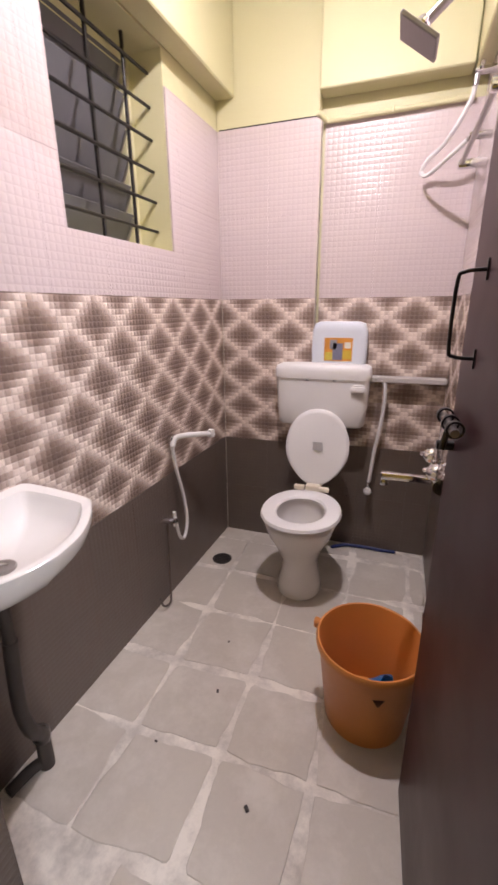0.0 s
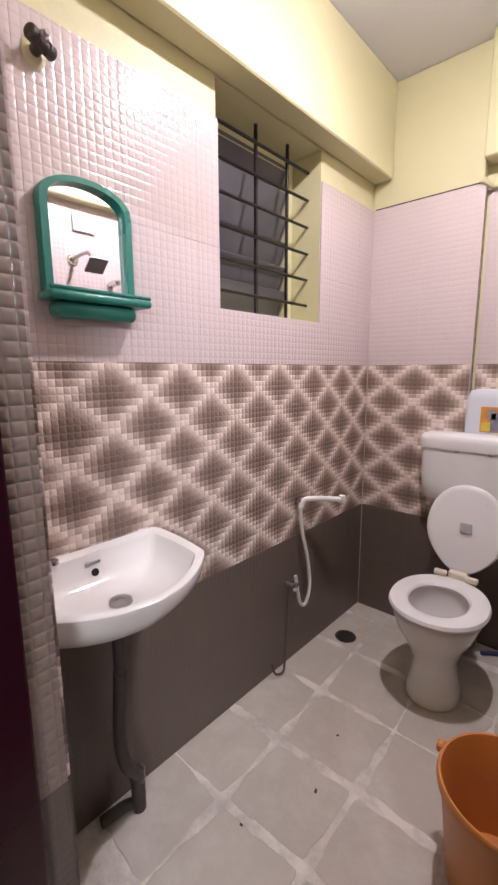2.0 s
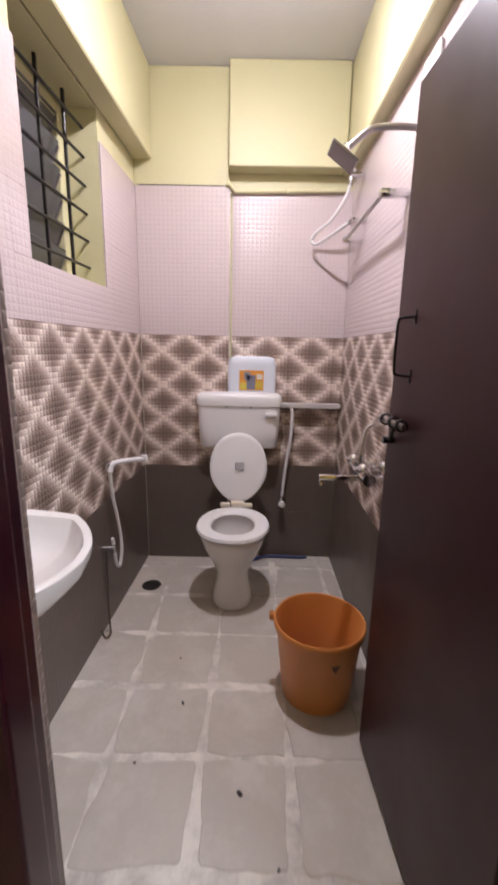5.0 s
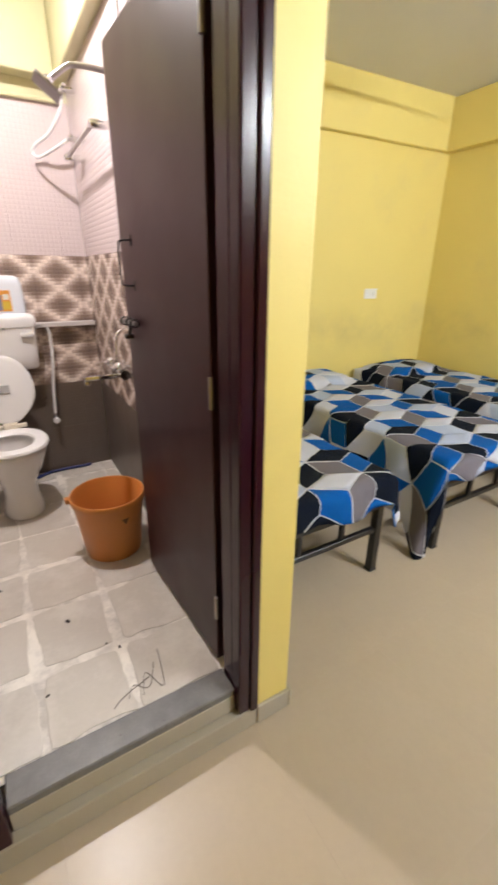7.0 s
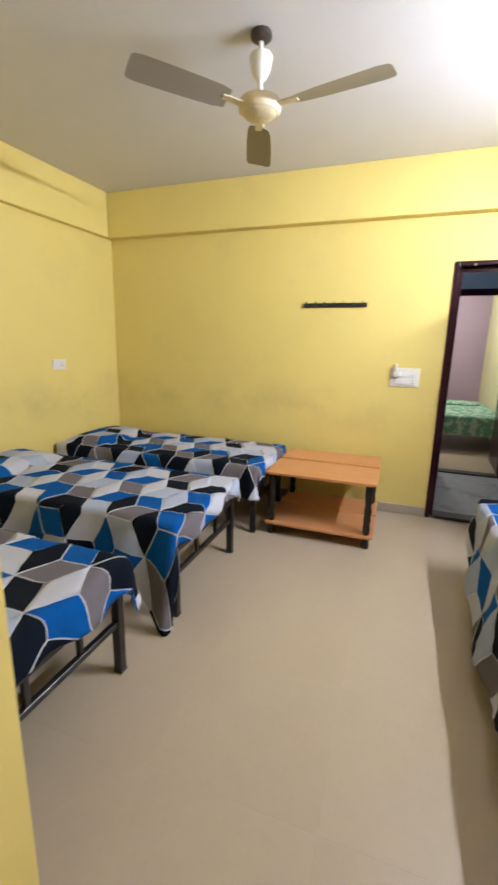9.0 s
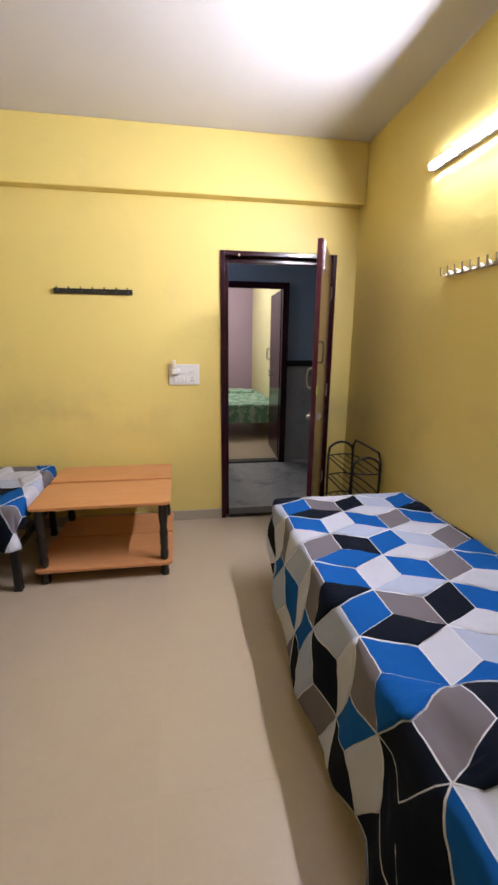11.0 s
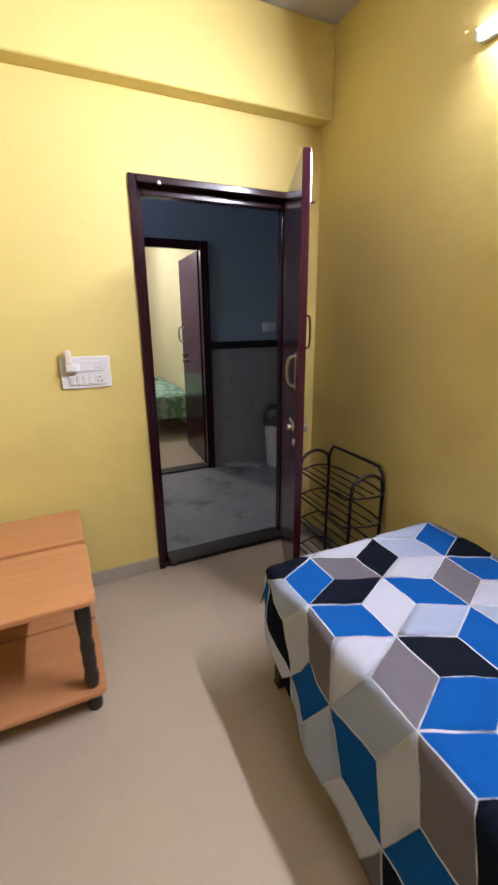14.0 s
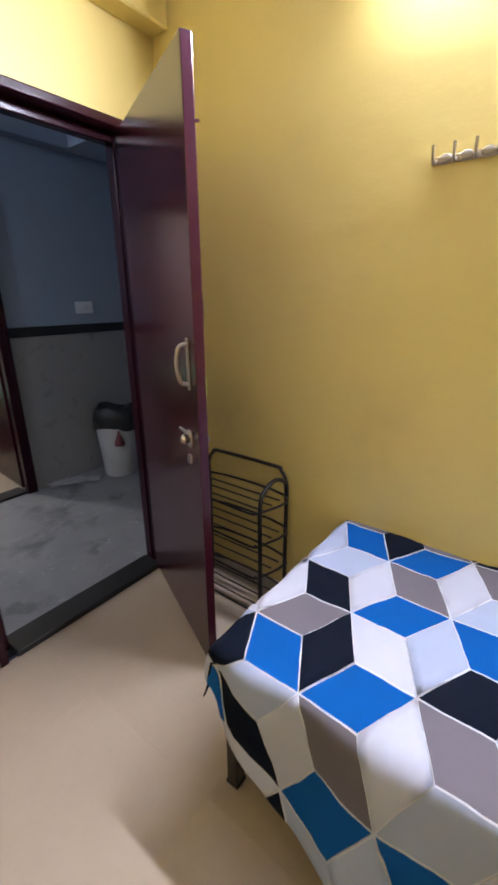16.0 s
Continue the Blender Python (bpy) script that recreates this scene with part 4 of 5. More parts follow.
def bath_door():
    hinge, free = Vector((0.392, 0.515, 0.0)), Vector((0.358, 1.205, 0.0))
    ang = math.degrees(math.atan2(free.y - hinge.y, free.x - hinge.x))
    d = thing("bath_door", (hinge.x, hinge.y, 0.11), "dark maroon enamelled bathroom door, swung open inwards", "door", turn=(0, 0, ang))
    L = (free - hinge).length
    part("leaf", boxes(((0.03, -0.032, 0), (L, 0.0, 1.96)), bevel=0.003, seg=2), BATH_LEAF, d)
    # local +y is the side towards the toilet
    h = part("pull_handle", tube([(L - 0.115, 0.0, 1.40), (L - 0.115, 0.034, 1.397), (L - 0.115, 0.044, 1.38), (L - 0.115, 0.044, 1.275), (L - 0.115, 0.034, 1.258), (L - 0.115, 0.0, 1.255)], 0.0034, 9), BLACK_METAL, d, "black bent-rod pull handle", True)
    for z in (1.40, 1.255):
        part("handle_plate", boxes(((L - 0.120, 0.0, z - 0.017), (L - 0.110, 0.003, z + 0.017)), bevel=0.001), BLACK_METAL, h)
    bolt = part("tower_bolt", tube([(L - 0.16, 0.022, 1.13), (L + 0.005, 0.022, 1.13)], 0.008, 10, curve=False), STEEL, d, "dark steel sliding bolt", True)
    for x in (L - 0.14, L - 0.09, L - 0.03):
        part("bolt_guide", lathe([(0.0125, -0.006), (0.0165, -0.006), (0.0165, 0.006), (0.0125, 0.006), (0.0125, -0.006)], 16, pose(x + 0.008, 0.018, 1.13, 0, 90)), BLACK_METAL, bolt, smooth=True)
    part("bolt_grip", tube([(L - 0.10, 0.022, 1.13), (L - 0.10, 0.03, 1.082)], 0.006, 8, curve=False), BLACK_METAL, bolt, smooth=True)
    part("stay_bolt", tube([(L - 0.05, 0.0, 1.075), (L - 0.05, 0.032, 1.075)], 0.010, 10, curve=False), BLACK_METAL, d, smooth=True)
    for z in (0.2, 0.95, 1.75):
        part("hinge", tube([(0.024, 0.004, z), (0.024, 0.004, z + 0.09)], 0.007, 10, curve=False), STEEL, d, smooth=True)


def bath_extras():
    b = thing("ceiling_bulb", (-0.04, 1.56, CEIL), "lit white bulb in a dark batten holder on the ceiling", "light bulb")
    part("holder", lathe([(0, 0), (0.05, 0.0), (0.05, -0.012), (0.028, -0.03), (0.024, -0.075), (0.0, -0.075)], 24), PIPE_GREY, b, "dark batten lamp holder", True)
    part("collar", lathe([(0, -0.075), (0.018, -0.075), (0.022, -0.09), (0.031, -0.125), (0.0325, -0.136), (0, -0.136)], 24), PLASTIC_W, b, smooth=True)
    part("bulb", lathe([(0.031, -0.1365), (0.0305, -0.140), (0.026, -0.146), (0.015, -0.150), (0.0, -0.151)], 24), BULB_LIT, b, "glowing white bulb", True)
    d = thing("floor_drain", (-0.596, 2.168, BFLOOR), "dark round floor drain grating", "drain")
    part("ring", lathe([(0.052, 0.001), (0.055, 0.0035), (0.045, 0.005), (0.043, 0.001)], 28), PIPE_GREY, d, smooth=True)
    part("grating", lathe([(0, 0.001), (0.043, 0.001), (0.042, 0.0025), (0, 0.0025)], 28), DARK, d)
    for k in range(-2, 3):
        w = math.sqrt(0.041 ** 2 - (0.015 * k) ** 2)
        part("grate_bar", boxes(((-w, 0.015 * k - 0.003, 0.0025), (w, 0.015 * k + 0.003, 0.0048))), PIPE_GREY, d)
    c = thing("wall_conduit", (-0.19, 2.55, 2.27), "cream painted conduit pipe along the tile top", "pipe")
    part("pipe", tube([(-0.015, -0.045, 0.02), (0.0, -0.043, 0.022), (0.014, -0.03, 0.008), (0.03, -0.008, 0.0), (0.06, -0.006, 0.0), (0.35, -0.006, 0.005), (0.64, -0.006, 0.012)], 0.011, 10), CREAM, c, smooth=True)
    part("clip", boxes(((0.31, -0.02, -0.008), (0.325, 0.0, 0.02)), bevel=0.003), CREAM, c)
    s = thing("pipe_stub", (-0.70, 0.835, 2.195), "old grey threaded pipe stub above the mirror", "pipe")
    part("nipple", tube([(0, 0, 0), (0.035, 0, 0)], 0.013, 12, curve=False), PIPE_GREY, s, smooth=True)
    part("tee", lathe([(0, -0.034), (0.013, -0.034), (0.016, -0.03), (0.016, -0.016), (0.0125, -0.013), (0.0125, 0.012), (0.017, 0.015), (0.017, 0.03), (0.013, 0.034), (0, 0.034)], 12, pose(0.042, 0, 0, 80, 0, 20)), PIPE_GREY, s, smooth=True)
    part("plug", lathe([(0, 0), (0.011, 0), (0.011, 0.012), (0.006, 0.014), (0.006, 0.024), (0, 0.024)], 6, pose(0.055, 0.0, 0.004, 0, 90)), STEEL, s)
    part("mortar_dab", loft([oval(0, 0, z, r, r * 0.8, 18, 2.3) for r, z in ((0.034, 0.0), (0.03, 0.003), (0.015, 0.006))], ), CREAM, s, "dab of cream mortar round the pipe", True).matrix_basis = pose(0.002, 0, 0, 0, 90)
    h = thing("blue_hose", (0.12, 2.50, BFLOOR), "blue rubber hose lying along the wall foot", "hose")
    part("hose", tube([(-0.14, -0.03, 0.012), (-0.06, 0.02, 0.012), (0.05, 0.03, 0.012), (0.16, 0.025, 0.012), (0.22, 0.03, 0.012)], 0.009, 9), plain("navy_rubber", (0.018, 0.03, 0.13), 0.45), h, smooth=True)
    w = thing("wall_panel", (0.49, 1.49, 2.262), "flat white plastic cover plate on the shower wall", "cover plate")
    part("plate", boxes(((-0.012, -0.06, -0.045), (0.0, 0.06, 0.045)), bevel=0.004), PLASTIC_W, w)
    bm = bmesh.new()
    for x, y, r in ((-0.28, 1.36, 0.007), (-0.05, 1.03, 0.009), (-0.40, 1.12, 0.005), (0.10, 0.80, 0.006), (0.06, 0.84, 0.005), (-0.16, 0.72, 0.006), (-0.33, 1.60, 0.005)):
        box(bm, (x - r, y - r * 0.6, BFLOOR - 0.001), (x + r, y + r * 0.6, BFLOOR + r * 0.7), r * 0.2, 1, Matrix.Translation((x, y, 0)) @ pose(0, 0, 0, 0, 0, 900 * x) @ Matrix.Translation((-x, -y, 0)))
    tagged(part("floor_grit", bm, PIPE_GREY, None, "small dark crumbs scattered on the bathroom slabs"), "", "debris", "", "stuff")
    bm = bmesh.new()
    for k in range(3):
        sweep(bm, smooth_path([(0.02 + 0.05 * k, 0.56, 0.104 if k == 1 else BFLOOR + 0.002), (0.05 + 0.05 * k, 0.58 + 0.03 * k, BFLOOR + 0.006), (0.10 + 0.045 * k, 0.60 - 0.02 * k, BFLOOR + 0.004), (0.16 + 0.03 * k, 0.62 + 0.05 * k, BFLOOR + 0.002)], 5), 0.0011, 4)
    tagged(part("loose_threads", bm, PIPE_GREY, None, "thin dark loose threads lying by the sill"), "", "debris", "", "stuff")


toilet()
cistern()
cistern_hose()
ledge()
wash_basin()
mirror_shelf()
window()
health_faucet()
shower()
mixer_tap()
bucket()
bath_door()
bath_extras()

for name in ("window_1", "window_grille", "mirror_cabinet", "wash_basin", "waste_pipe", "health_faucet", "pipe_stub"):
    ob = bpy.data.objects[name]
    ob.matrix_basis = ASKEW @ ob.matrix_basis

BATH_THINGS = [ob for ob in bpy.data.objects if ob not in EARLIER and ob.parent is None]

# ---- bedroom things ----


def cloth(name, colour):
    n = Nodes(name)
    xyz = n.place()
    wv = n.add("ShaderNodeTexWave", wave_type="BANDS", bands_direction="X")
    n.link(xyz, wv.inputs["Vector"])
    wv.inputs["Scale"].default_value, wv.inputs["Distortion"].default_value = 260, 1.5
    c = n.mix(n.noise(6, 4), shade(colour, 0.88), shade(colour, 1.1))
    h = n.math("ADD", n.math("MULTIPLY", n.noise(11, 4), 2.0), n.math("MULTIPLY", wv.outputs["Fac"], 0.15))
    return n.set(c, 0.9, 0, n.bump(h, 0.5, 0.008), Specular_IOR_Level=0.12)


CLOTHS = [cloth("white_line_cloth", (0.66, 0.68, 0.74)), cloth("blue_cloth", (0.004, 0.092, 0.36)), cloth("navy_cloth", (0.004, 0.007, 0.016)), cloth("white_cloth", (0.53, 0.55, 0.65)),
          cloth("taupe_cloth", (0.165, 0.15, 0.172)), cloth("pale_blue_cloth", (0.40, 0.46, 0.62))]


# the print's colours round each star: along the row, outwards and inwards
PRINT = {(-1, -1): "NPN", (-1, 0): "WTB", (-1, 1): "PPN", (-1, 2): "NTB", (0, -1): "WBP", (0, 0): "NBT", (0, 1): "WBW", (0, 2): "NBT", (1, -2): "PWN", (1, -1): "WPB",
         (1, 0): "PNT", (1, 1): "WPB", (1, 2): "NNT", (2, -1): "WBN", (2, 0): "BBT", (2, 1): "WBW", (2, 2): "BBT", (3, -2): "PTW", (3, -1): "NPN", (3, 0): "PTB",
         (3, 1): "WBN", (4, -2): "WNB", (4, -1): "WBN", (4, 0): "NBT", (4, 1): "WPW"}


def bedspread(L, W, drop, seed, where, turn, label, pillow=0.075, flare=0.22, gather=0.28, shift=(0, 0), slant=0.0):
    """A printed cloth laid over a bed L long and W wide (local x from foot to head), hanging by drop beyond the foot, head, near and far sides; slant: how much lower the near hem hangs towards the head."""
    rng = random.Random(seed)
    KS, KT = 0.238, 0.325
    s0, s1, t0, t1 = -drop[0], L + drop[1], -drop[2], W + drop[3]
    bm = bmesh.new()
    jit = {}

    def star(k, m):
        """A point where six rhombs of the print meet."""
        if (k, m) not in jit:
            jit[k, m] = Vector((rng.uniform(-0.008, 0.008), rng.uniform(-0.008, 0.008), 0))
        return Vector((0.235 + shift[0] + KS * k, -0.015 + shift[1] + KT * (m + 0.5 * (k % 2)), 0)) + jit[k, m]
    cuts = [0.0, 0.014, 0.18, 0.34, 0.5, 0.66, 0.82, 0.986, 1.0]
    n = len(cuts) - 1
    for k in range(-5, int((s1 - s0) / KS) + 4):
        for m in range(-6, int((t1 - t0) / KT) + 4):
            o = k % 2
            here, up, low, far = (k, m), (k + 1, m + o), (k + 1, m + o - 1), (k, m + 1)
            ink = PRINT.get(here) or "".join(rng.choice("BBNNNWWTTP") for _ in range(3))
            # each rhomb spans two stars and the middles of the two triangles beside them
            for colour, a, b, c, d in ((ink[0], here, far, up, (k - 1, m + o)), (ink[1], here, up, far, low), (ink[2], here, low, up, (k, m - 1))):
                p, q = star(*a), star(*b)
                if not (s0 - 0.4 < p.x < s1 + 0.4 and t0 - 0.4 < p.y < t1 + 0.4):
                    continue
                e, f = (p + q + star(*c)) / 3, (p + q + star(*d)) / 3
                quad = [p, e, q, f]
                grid = [[bm.verts.new(quad[0].lerp(quad[1], u).lerp(quad[3].lerp(quad[2], u), v)) for u in cuts] for v in cuts]
                for y in range(n):
                    for x in range(n):
                        face = bm.faces.new((grid[y][x], grid[y][x + 1], grid[y + 1][x + 1], grid[y + 1][x]))
                        face.material_index = 0 if x in (0, n - 1) or y in (0, n - 1) else " BNWTP".index(colour)
                        face.smooth = True
    bmesh.ops.remove_doubles(bm, verts=bm.verts[:], dist=1e-4)
    for co, no in (((s0, 0, 0), (-1, 0, 0)), ((s1, 0, 0), (1, 0, 0)), ((0, t0, 0), (-slant, -1, 0)), ((0, t1, 0), (0, 1, 0))):
        bmesh.ops.bisect_plane(bm, geom=bm.verts[:] + bm.edges[:] + bm.faces[:], plane_co=co, plane_no=no, clear_outer=True)
    r = 0.035
    ph = [rng.uniform(0, 6.3) for _ in range(4)]

    def fold(a):
        if a < r * math.pi / 2:
            return r * math.sin(a / r), r * (1 - math.cos(a / r))
        more = a - r * math.pi / 2
        return r + flare * more, r + more * math.sqrt(1 - flare * flare)
    for v in bm.verts:
        s, t = v.co.x, v.co.y
        cs, ct = min(max(s, 0), L), min(max(t, 0), W)
        a, b = abs(s - cs), abs(t - ct)
        sx, sy = (1 if s > L else -1), (1 if t > W else -1)
        b *= 1 + 0.10 * math.sin(s * 5 + ph[0]) + 0.05 * math.sin(s * 13 + ph[1])
        b *= 1 - gather + gather * min(1.0, max(0.0, s) / 0.28)
        a *= 1 + 0.12 * math.sin(t * 7 + ph[2])
        (ox, dx), (oy, dy) = fold(a), fold(b)
        ox = min(ox, r + 0.4 * (ox - r))
        wave_y = 0.022 * math.sin(s * 17 + ph[1] + 1.5 * math.sin(s * 4)) * min(1, b / 0.2)
        wave_x = 0.018 * math.sin(t * 21 + ph[3]) * min(1, a / 0.15)
        down = max(dx, dy) + 0.35 * min(dx, dy)
        both = min(1.0, min(a, b) / 0.06)
        z = -down + 0.009 * (noise.noise(Vector((s * 4, t * 4, seed))) + 0.5 * noise.noise(Vector((s * 11, t * 11, seed))) + 0.45 * noise.noise(Vector((s * 24, t * 15, seed))))
        if pillow and not (a or b):
            u = max(0.0, 1 - ((s - (L - 0.22)) / 0.23) ** 4) if abs(s - (L - 0.22)) < 0.23 else 0
            w = max(0.0, 1 - ((t - W / 2) / (W * 0.44)) ** 4) if abs(t - W / 2) < W * 0.44 else 0
            z += pillow * math.sqrt(u * w)
        crease = 0.010 * noise.noise(Vector((s * 7, t * 7, seed + 5))) + 0.005 * noise.noise(Vector((s * 19, t * 19, seed + 9)))
        wave_x, wave_y = wave_x + crease * min(1, a / 0.1), wave_y + crease * min(1, b / 0.1)
        v.co = Vector((cs + sx * (ox + wave_x * (1 if a else 0)) * (1 - 0.25 * both), ct + sy * (oy + wave_y * (1 if b else 0)) * (1 - 0.25 * both), z))
    me = bpy.data.meshes.new("bedspread")
    bm.to_mesh(me)
    bm.free()
    for m in CLOTHS:
        me.materials.append(m)
    ob = new("bedspread", me)
    ob.matrix_basis = pose(*where, 0, 0, turn)
    mod = ob.modifiers.new("cloth", "SOLIDIFY")
    mod.thickness, mod.offset = 0.003, 1.0
    return tagged(ob, label, "bedspread", "printed bedspreads")


def bed(L, W, where, turn, label):
    """A steel cot with its mattress; local x from foot to head."""
    b = thing("bed", where, label, "bed", "steel cots", turn=(0, 0, turn))
    for x in (0.02, L - 0.02):
        for y in (0.02, W - 0.02):
            leg = part("leg", boxes(((x - 0.02, y - 0.02, 0.012), (x + 0.02, y + 0.02, 0.40)), bevel=0.003), BLACK_METAL, b)
            part("rubber_foot", boxes(((x - 0.023, y - 0.023, 0.0), (x + 0.023, y + 0.023, 0.014)), bevel=0.003), RUBBER, leg)
        part("end_rail", boxes(((x - 0.014, 0.041, 0.235), (x + 0.014, W - 0.041, 0.262)), bevel=0.003), BLACK_METAL, b)
        part("top_rail", boxes(((x - 0.016, 0.041, 0.368), (x + 0.016, W - 0.041, 0.40)), bevel=0.003), BLACK_METAL, b)
        for y in (W / 3, 2 * W / 3):
            part("end_upright", boxes(((x - 0.011, y - 0.011, 0.263), (x + 0.011, y + 0.011, 0.367)), bevel=0.002), BLACK_METAL, b)
    for y in (0.02, W - 0.02):
        part("side_rail", boxes(((0.041, y - 0.016, 0.36), (L - 0.041, y + 0.016, 0.40)), bevel=0.003), BLACK_METAL, b)
    part("plywood_deck", boxes(((0.005, 0.005, 0.401), (L - 0.005, W - 0.005, 0.415))), plain("deck_plywood", (0.06, 0.045, 0.035), 0.7), b)
    m = part("mattress", boxes(((0.0, 0.0, 0.416), (L, W, 0.543)), bevel=0.03, seg=3), MATTRESS, b, "thin grey mattress", True)
    return b


LY = 1.88
for x1, y1, w, drops, seed, tag in ((1.375, 0.705, 0.75, (0.15, 0.02, 0.27, 0.03), 3, "by the bathroom wall"), (2.586, 0.672, 0.81, (0.135, 0.02, 0.12, 0.40), 8, "amid the row"), (3.705, 0.632, 0.78, (0.15, 0.02, 0.16, 0.26), 14, "behind the table")):
    bed(LY, w, (x1, y1, 0), 90, "black steel cot with thin mattress " + tag)
    bedspread(LY, w, drops, seed, (x1, y1, 0.553), 90, "blue, grey and white cube-print bedspread " + tag, pillow=0.06, gather={3: -0.08, 8: -0.3, 14: 0.0}[seed], shift=(0.021 * seed, -0.013 * seed))
bed(1.88, 0.82, (2.798, -0.90, 0), 180, "black steel cot with thin mattress along the wall")
bedspread(1.88, 0.815, (0.13, 0.10, 0.385, 0.015), 21, (2.798, -0.90, 0.553), 180, "blue, grey and white cube-print bedspread hanging to one side", 0.07, 0.2, 0.56, slant=0.085)


def side_table():
    x0, x1, y0, y1, top = 2.955, 3.745, -0.26, 0.566, 0.51
    t = thing("side_table", (x0, y0, 0), "orange wood-laminate low table with black turned legs", "table")
    X, Y = x1 - x0, y1 - y0

    def board(name, za, zb, xa, xb):
        bm = bmesh.new()
        r = 0.035
        pts = []
        for cx, cy, a0 in ((xb - r, Y - r, 0), (xa + r, Y - r, 90), (xa + r, r, 180), (xb - r, r, 270)):
            for k in range(5):
                a = radians(a0 + 22.5 * k)
                pts.append((cx + r * math.cos(a), cy + r * math.sin(a)))
        rings = [[(x, y, z) for x, y in pts] for z in (za, zb)]
        loft(rings, bm)
        bmesh.ops.bevel(bm, geom=[e for e in bm.edges if abs(e.verts[0].co.z - e.verts[1].co.z) < 1e-6], offset=0.003, segments=2, affect="EDGES")
        part(name, bm, BOARD, t)
    board("tabletop", top - 0.02, top, 0.0, X * 0.56)
    part("rear_top_board", boxes(((X * 0.571, 0.004, top - 0.0195), (X, Y - 0.012, top + 0.010)), bevel=0.003), BOARD, t)
    board("lower_shelf", 0.085, 0.105, 0.0, X * 0.56)
    part("rear_shelf_board", boxes(((X * 0.571, 0.004, 0.085), (X, Y - 0.012, 0.109)), bevel=0.004), BOARD, t)
    for x in (0.05, X - 0.05):
        for y in (0.05, Y - 0.05):
            prof = [(0, 0.0), (0.026, 0.0), (0.029, 0.02), (0.024, 0.045), (0.02, 0.084), (0.02, 0.106), (0.024, 0.11), (0.028, 0.15), (0.022, 0.19), (0.027, 0.22), (0.024, 0.25), (0.028, 0.29), (0.021, 0.33), (0.026, 0.36), (0.029, 0.42), (0.027, 0.491), (0, 0.491)]
            part("leg", lathe(prof, 16, pose(x, y, 0)), BLACK_METAL, t, "black turned leg", True)


side_table()


def hook_rail_black():
    r = thing("hook_rail", (EAST, 0.25, 1.803), "black wall rail with small pegs on the yellow wall", "hook rail")
    part("board", boxes(((-0.018, -0.27, -0.018), (0.0, 0.27, 0.018)), bevel=0.003), RUBBER, r)
    for k in range(7):
        y = -0.24 + 0.08 * k
        part("peg", tube([(-0.018, y, 0.0), (-0.045, y, 0.004), (-0.052, y, 0.026)], 0.0045, 8, 4), BLACK_METAL, r, smooth=True)


def hook_rail_chrome():
    r = thing("coat_hooks", (2.365, SOUTH, 1.815), "row of brushed steel coat hooks on the yellow wall", "coat hooks")
    part("rail", boxes(((-0.29, 0.0, -0.011), (0.275, 0.009, 0.011)), bevel=0.003), plain("brass_steel", (0.6, 0.52, 0.38), 0.3, 1.0), r)
    steel = plain("hook_steel", (0.46, 0.42, 0.37), 0.34, 1.0)
    for k in range(10):
        x = 0.262 - 0.056 * k
        h = part("hook", tube([(x, 0.01, 0.0), (x, 0.03, -0.012), (x, 0.042, 0.0), (x, 0.046, 0.032)], 0.0045, 8, 5), steel, r, smooth=True)
        part("scroll_plate", loft([oval(x - 0.027, -0.002, z, rx, ry, 20, 2.0) for rx, ry, z in ((0.012, 0.008, 0.009), (0.018, 0.013, 0.012), (0.015, 0.010, 0.018), (0.006, 0.004, 0.020))]), steel, h, smooth=True)
        h.children[0].matrix_basis = pose(0, 0, 0, -90)


hook_rail_black()
hook_rail_chrome()


def switchboard():
    s = thing("switchboard", (EAST, -0.374, 1.212), "white modular switchboard with a charger plugged in", "switchboard")
    part("plate", boxes(((-0.014, -0.117, -0.078), (0.0, 0.117, 0.078)), bevel=0.005, seg=2), PLASTIC_W, s)
    grey = plain("switch_grey", (0.55, 0.55, 0.56), 0.4, vary=0.04)
    for z in (0.033, -0.036):
        part("module_frame", boxes(((-0.017, -0.085, z - 0.028), (-0.0141, 0.085, z + 0.028)), bevel=0.002), grey, s)
        part("module_face", boxes(((-0.0195, -0.082, z - 0.025), (-0.0171, 0.082, z + 0.025)), bevel=0.001), PLASTIC_W, s)
    for k in range(4):
        y = 0.065 - 0.028 * k
        part("rocker", boxes(((-0.024, y - 0.010, -0.055), (-0.0197, y + 0.010, -0.017)), bevel=0.002), PLASTIC_W, s)
    sock = part("socket", boxes(((-0.021, -0.078, -0.058), (-0.0197, -0.045, -0.014)), bevel=0.001), PLASTIC_W, s)
    for y, z in ((-0.061, -0.022), (-0.070, -0.044), (-0.053, -0.044)):
        part("socket_hole", tube([(-0.0209, y, z), (-0.0217, y, z)], 0.004, 8, curve=False), DARK, sock)
    part("indicator", boxes(((-0.023, -0.07, 0.018), (-0.0197, -0.04, 0.026)), bevel=0.001), grey, s)
    c = thing("plug_adapter", (EAST - 0.02, -0.318, 1.24), "white plug-in adapter on the switchboard", "charger")
    part("adapter_body", boxes(((-0.035, -0.025, -0.018), (0.0, 0.035, 0.018)), bevel=0.005, seg=2), PLASTIC_W, c, smooth=True)
    part("upper_cap", boxes(((-0.03, 0.004, 0.0185), (-0.004, 0.034, 0.085)), bevel=0.006, seg=2), PLASTIC_Y, c, smooth=True)


switchboard()


